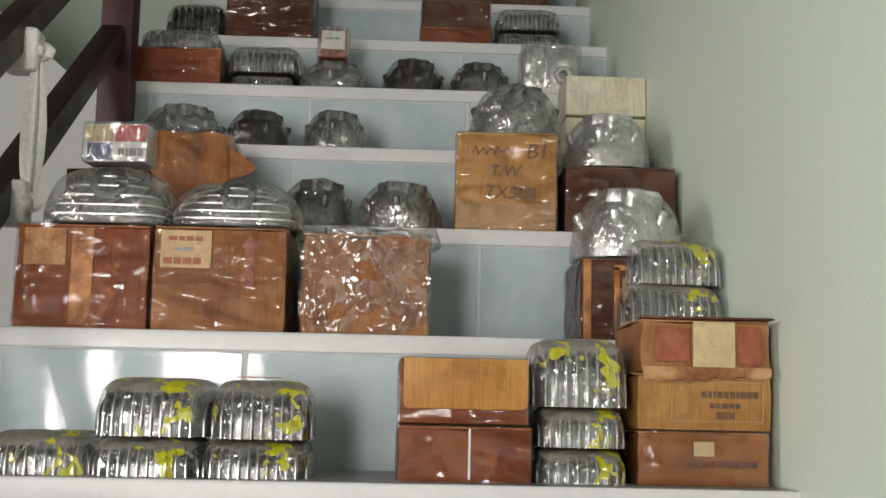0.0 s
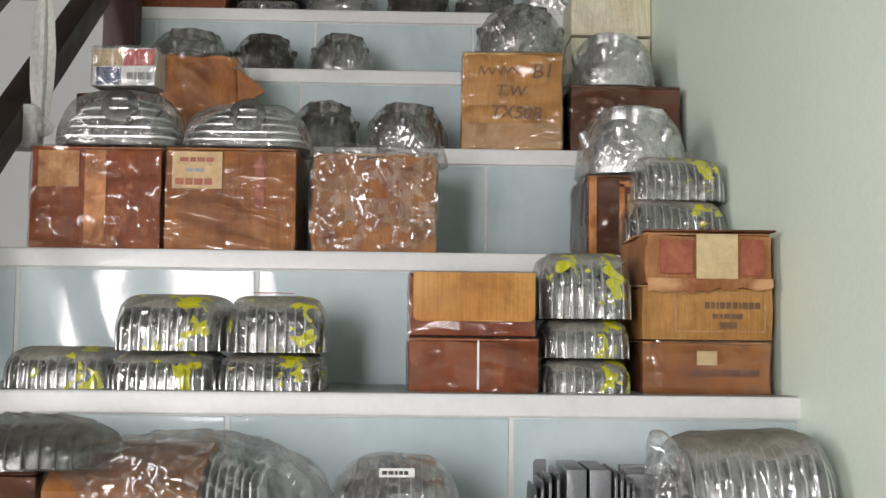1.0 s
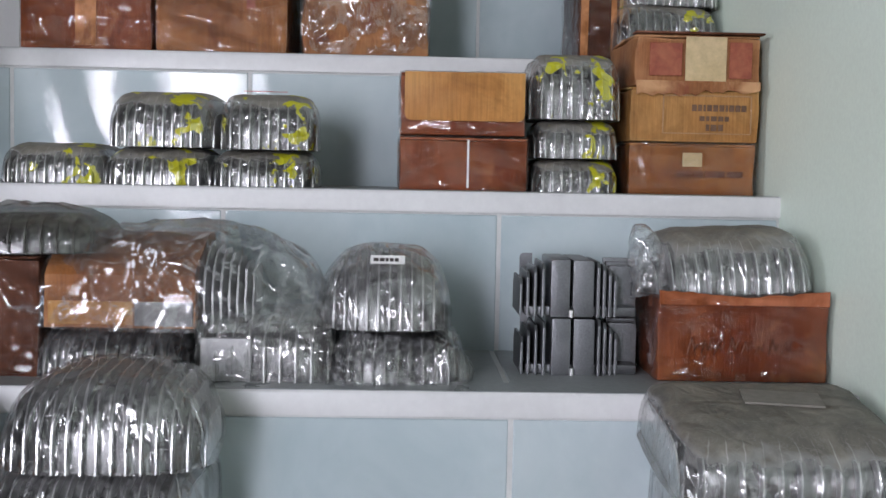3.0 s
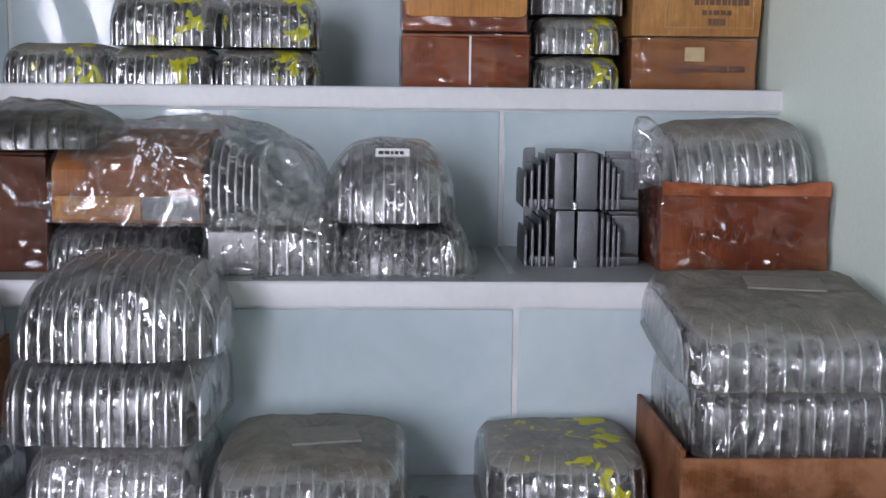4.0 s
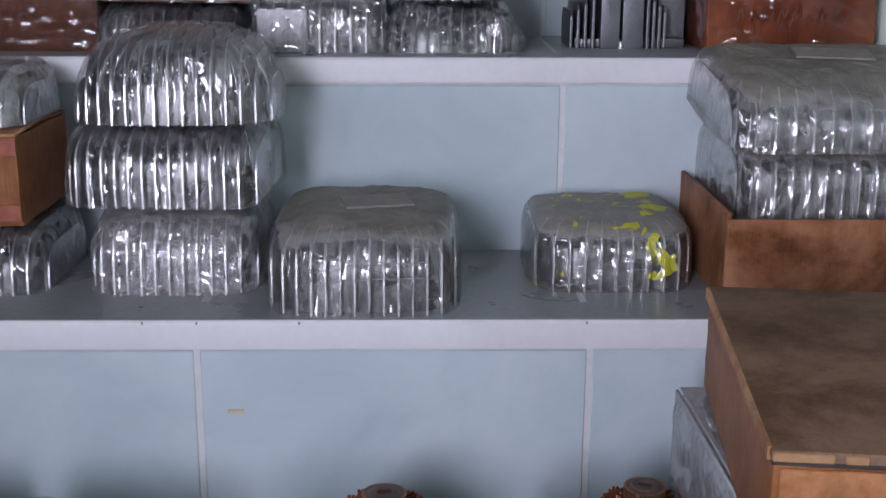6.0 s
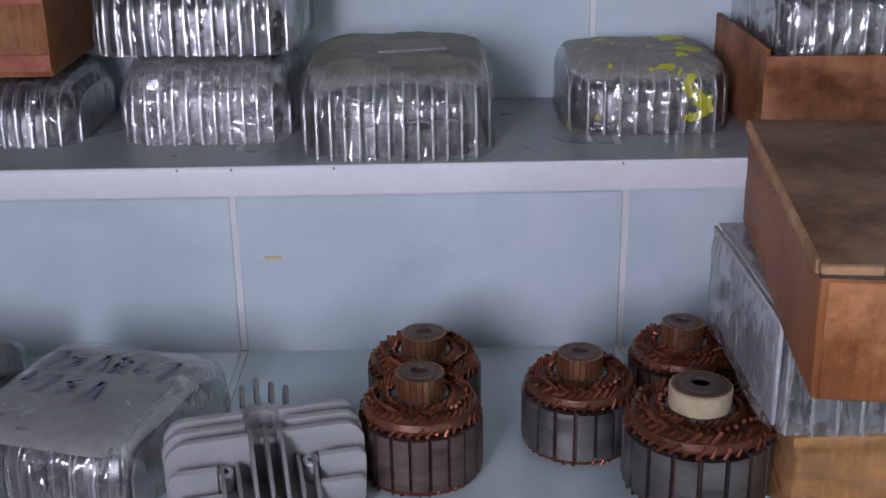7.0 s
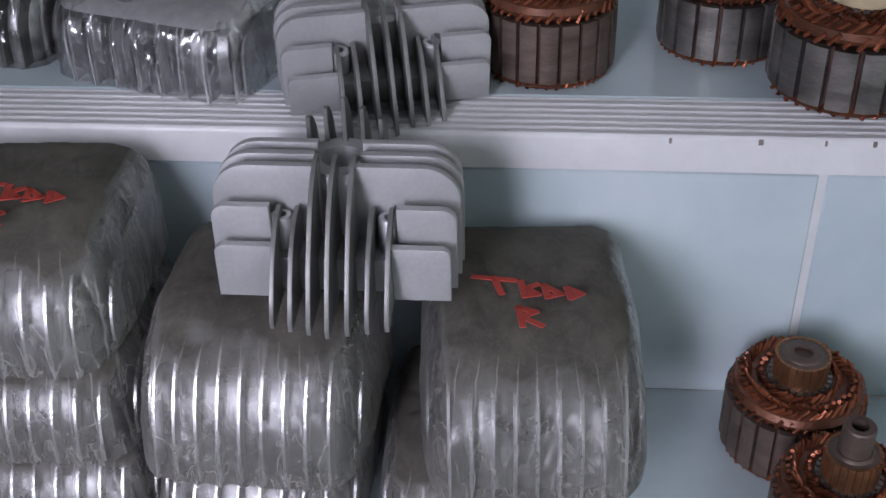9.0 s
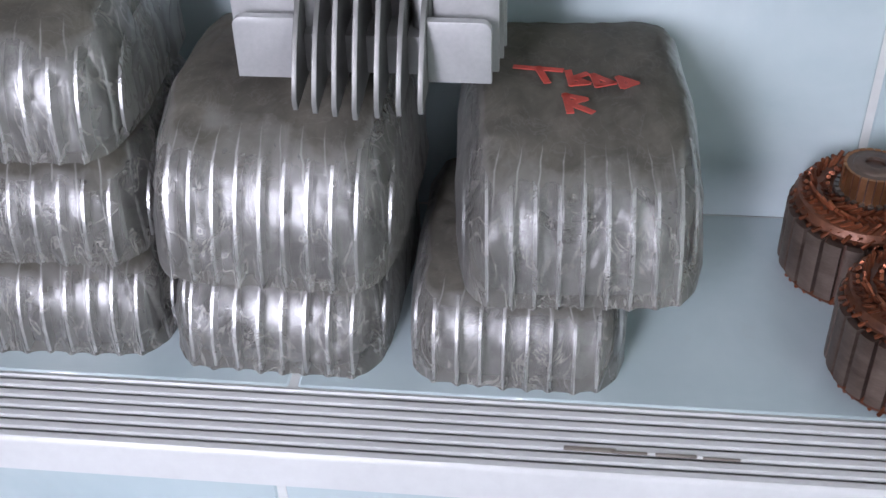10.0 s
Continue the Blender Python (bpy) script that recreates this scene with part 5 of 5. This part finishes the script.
# step -3
sil = head(-0.738, -3, 0.042, 0.145, 0.057, 0.165, 9, F_CLEAR, "finned head with a printed grey paper top in film", q=5.0, px=10, py=4.5, turn=-17)
bm = loaf(0.1435, 0.1685, 0.0588, 10, 4.5, 5.0, 0, 56, 22)
bmesh.ops.delete(bm, geom=[f for f in bm.faces if f.calc_center_median().z < 0.047 or f.calc_center_median().y > 0.079], context="FACES")
bmesh.ops.solidify(bm, geom=bm.faces[:], thickness=0.0006)
part("paper_top", bm, GREY_PAPER, sil, "grey paper sheet with smudged blue print")
bm = bmesh.new()
GLYPHS = (((0, 1), (0.7, 1), (0.3, 0)), ((0.1, 0), (0.1, 1), (0.7, 0.8), (0.1, 0.5), (0.7, 0)), ((0.7, 0.9), (0.1, 0.7), (0.6, 0.4), (0.1, 0)), ((0.1, 1), (0.1, 0.45), (0.75, 0.45)), ((0, 0), (0.4, 1), (0.8, 0)))
for i in range(2):
    for j in range(6 - 2 * i):
        x, y = -0.056 + 0.0185 * j + random.uniform(-0.002, 0.002), 0.036 - 0.036 * i + random.uniform(-0.003, 0.003)
        stroke([(x + 0.014 * u, y + 0.023 * v) for u, v in GLYPHS[(2 * j + 3 * i) % 5]], 0.0038, bm)
part("print", bm, BLUE_FADED, sil, "smudged faded blue lettering", pose(0.004, -0.022, 0.0600, -90))
head(-0.870, -3, 0.08, 0.100, 0.062, 0.15, 8, F_DARK, "dark bagged engine part with a torn paper tag", metal=ALU_DARK, turn=-12)
finned_casting(place(-0.606, FR[-3] + 0.022, -3, 0.008, 0.092, 14, 8), 0.98, ALU_RAW, "bare pale grey finned casting beside motor armatures", squat=0.80)
L_ARM = "motor armature with copper windings standing on end"
armature(place(-0.498, FR[-3] + 0.053, -3, 0.0, 0.088), 0.044, 0.079, 20, STEEL_OLD, L_ARM)
armature(place(-0.496, FR[-3] + 0.140, -3, 0.0, 0.088), 0.044, 0.069, 20, STEEL_OLD, L_ARM)
armature(place(-0.381, FR[-3] + 0.090, -3, 0.0, 0.088), 0.043, 0.074, 18, STEEL, L_ARM)
armature(place(-0.297, FR[-3] + 0.138, -3, 0.0, 0.084), 0.041, 0.076, 20, STEEL_OLD, L_ARM)
armature(place(-0.306, FR[-3] + 0.021, -3, 0.0, 0.104), 0.052, 0.078, 18, STEEL, "motor armature with a cream collar round its commutator", collar=CREAM)
case(-0.135, -3, 0.02, 0.250, 0.068, 0.22, KRAFT, "crumpled kraft-wrapped carton at the foot of a stack", wrap=F_WRAP, bulge=0.009, flaps=False)
lg = head(-0.140, -3, 0.008, 0.268, 0.076, 0.200, 17, F_CLEAR, "long finned head in grey dusty film between two cartons", dz=0.072, q=11.0, px=16, py=14, pyb=14)
part("paper_sleeve", box(-0.1335, -0.1305, -0.092, 0.092, 0.003, 0.0735, 0.001, 1), PALE_SLEEVE, lg, "pale grey sheet inside the film")
part("paper_sleeve", box(-0.130, 0.130, -0.060, 0.092, 0.0738, 0.0752, 0.0005, 1), PALE_SLEEVE, lg, "pale grey sheet inside the film")
ld = case(-0.145, -3, -0.109, 0.256, 0.076, 0.285, KRAFT_MID, "large brown carton with a taped lid on a stack", dz=0.151, turn=-7, flaps=False)
part("lid", box(-0.1295, 0.1295, -0.145, 0.145, 0.0725, 0.0790, 0.002, 2), LID_CARD, ld, "worn dusty lid board")
# a black strip painted in as the shade below the lid
part("lid_gap", box(-0.1288, 0.1288, -0.1432, 0.1432, 0.0695, 0.0722, 0.0006, 1), INK_AND_SHADE, ld, "dark strip standing for the shade under the lid")
part("front_panel", box(-0.124, 0.124, -0.1450, -0.1420, 0.002, 0.0685, 0.001, 1), KRAFT_MID, ld, "tan printed front board")
for x0, x1 in ((-0.129, -0.098), (-0.093, -0.081), (0.010, 0.024)):
    part("torn_edge", box(x0, x1, -0.1462, -0.1440, 0.0728, 0.0778, 0.0008, 1), TAPE, ld, "torn pale fibres on the lid's edge")
jag = [(-0.140 + 0.0056 * i, 0.0725 - abs(random.gauss(0.0, 0.0022))) for i in range(51)]
bm = prism([(0.140, 0.0788), (-0.140, 0.0788)] + jag, "x", -0.1308, -0.1286)
part("torn_edge", bm, KRAFT_WORN, ld, "frayed fibres along the lid's side")
part("tape", box(-0.030, 0.030, -0.1466, -0.1452, 0.030, 0.0790, 0.0004, 1), TAPE, ld, "brown tape over the lid's edge")
# step -4
for dz, hh, dx, label in ((0.0, 0.064, 0.0, "bottom finned head of a stack of three"), (0.066, 0.064, -0.002, "middle finned head of a stack of three"), (0.132, 0.072, -0.004, "dusty top finned head of a stack, marked in red")):
    l3 = head(-0.796 + dx, -4, 0.066, 0.128, hh, 0.155, 10, F_GREY, label, dz=dz, px=9, py=2.6, q=2.4, turn=2)
head(-0.666, -4, 0.060, 0.125, 0.064, 0.158, 10, F_GREY, "lower finned head of a pair in dusty film", px=9, py=2.4, q=2.4, turn=-2)
head(-0.662, -4, 0.056, 0.132, 0.088, 0.162, 11, F_GREY, "upper finned head of a pair in dusty film", dz=0.066, px=9, py=2.2, q=2.1, turn=-2)
head(-0.533, -4, 0.058, 0.122, 0.060, 0.155, 10, F_GREY, "lower finned head of a pair in crinkled film", px=9, py=2.6, q=2.4)
rt = head(-0.505, -4, 0.056, 0.130, 0.084, 0.178, 11, F_GREY, "upper finned head with a dusty top marked in red", dz=0.062, px=9, py=2.2, q=2.1, turn=4)
SCRAWL = ([(-0.022, 0.020), (-0.004, 0.017)], [(-0.013, 0.019), (-0.010, 0.008)], [(-0.001, 0.016), (0.0, 0.006), (0.006, 0.007), (0.001, 0.011), (0.006, 0.014)], [(0.009, 0.013), (0.010, 0.005), (0.016, 0.007), (0.009, 0.013)], [(0.019, 0.011), (0.020, 0.004), (0.025, 0.007), (0.019, 0.011)], [(-0.003, -0.002), (-0.002, -0.014)], [(-0.003, -0.002), (0.004, -0.005), (-0.002, -0.008), (0.006, -0.014)])
for owner, dx, z in ((rt, -0.005, 0.0855), (l3, 0.0, 0.0735)):
    for line in SCRAWL:
        part("red_stroke", stroke([(a * 1.3, b * 1.5) for a, b in line], 0.0038), RED_INK, owner, "scrawled red marker stroke", pose(dx, -0.022, z + 0.0022, -90 - 4))
finned_casting(place(-0.613, FR[-4] + 0.104, -4, 0.162, 0.092, 0), 1.0, ALU_RAW, "bare pale grey finned casting lying on wrapped heads")
armature(place(-0.335, FR[-4] + 0.132, -4, 0.0, 0.090), 0.044, 0.078, 22, STEEL_OLD, L_ARM)
sa = armature(place(-0.323, FR[-4] + 0.062, -4, 0.0, 0.084) @ pose(0, -0.016, 0), 0.041, 0.082, 22, STEEL_OLD, "motor armature with a steel shaft standing out of it")
part("shaft", ring_solid([(0.0092, 0.070), (0.0092, 0.099), (0.0084, 0.100), (0.0050, 0.100), (0.0048, 0.090)], 24), STEEL_OLD, sa, "hollow steel shaft")


# the white carrier bag knotted round the railing
def hanging_bag():
    t = thing("carrier_bag", pose(-1.0, 0.41, Z0 + 0.375), "white plastic carrier bag knotted round the railing", "plastic bag")
    part("hanging_strip", ring_solid([(0.004, 0.0), (0.010, 0.02), (0.014, 0.07), (0.015, 0.12), (0.012, 0.17), (0.007, 0.21), (0.004, 0.235)], 30, bumps=0.32, lobes=5), BAG_WHITE, t)
    for y, z in ((-0.01, 0.0), (0.0, 0.235)):
        part("knot", ring_solid([(0.006, -0.014), (0.017, -0.008), (0.021, 0.003), (0.014, 0.012), (0.005, 0.018)], 24, at=(0.0, y, z), bumps=0.25, lobes=5), BAG_WHITE, t)
        part("loop", box(-0.05, 0.004, y - 0.022, y + 0.022, z - 0.034, z + 0.034, 0.010, 3), BAG_WHITE, t, "band of bag tied round the rail")


hanging_bag()


# ---- marks on the stairs ----
steps = {round(o.matrix_basis.translation.y, 3): o for o in scene.objects if o.name.startswith("stair_step")}


def mark(k, name, x0, x1, y0, y1, z0, z1, material, label):
    part(name, box(x0, x1, y0, y1, z0, z1, 0.0004, 1), material, steps[round(RISER_Y[k], 3)], label)


mark(-2, "paint_spot", -0.632, -0.618, 0.0030, 0.0042, -0.0832, -0.0800, TAPE_BEIGE, "small yellow-brown paint spot")
for x, w in ((-0.425, 0.0018), (-0.372, 0.0030), (-0.333, 0.0016), (-0.305, 0.0025), (-0.29, 0.0014)):
    mark(-3, "chip", x, x + w, -0.0004, 0.003, -0.0045, -0.0008, GRIME, "dark chip in the nosing's edge")
for x0, x1, y0, w in ((-0.505, -0.478, 0.0160, 0.0026), (-0.481, -0.462, 0.0158, 0.0016), (-0.458, -0.437, 0.0155, 0.0020), (-0.434, -0.415, 0.0153, 0.0012)):
    mark(-4, "scratch", x0, x1, y0, y0 + w, -0.0005, 0.0010, GRIME, "dark broken scratch along the nosing")
for x in (-0.70, -0.655, -0.57, -0.33):
    mark(-2, "chip", x, x + 0.0018, -0.0004, 0.003, -0.003, -0.0008, GRIME, "dark chip in the nosing's edge")
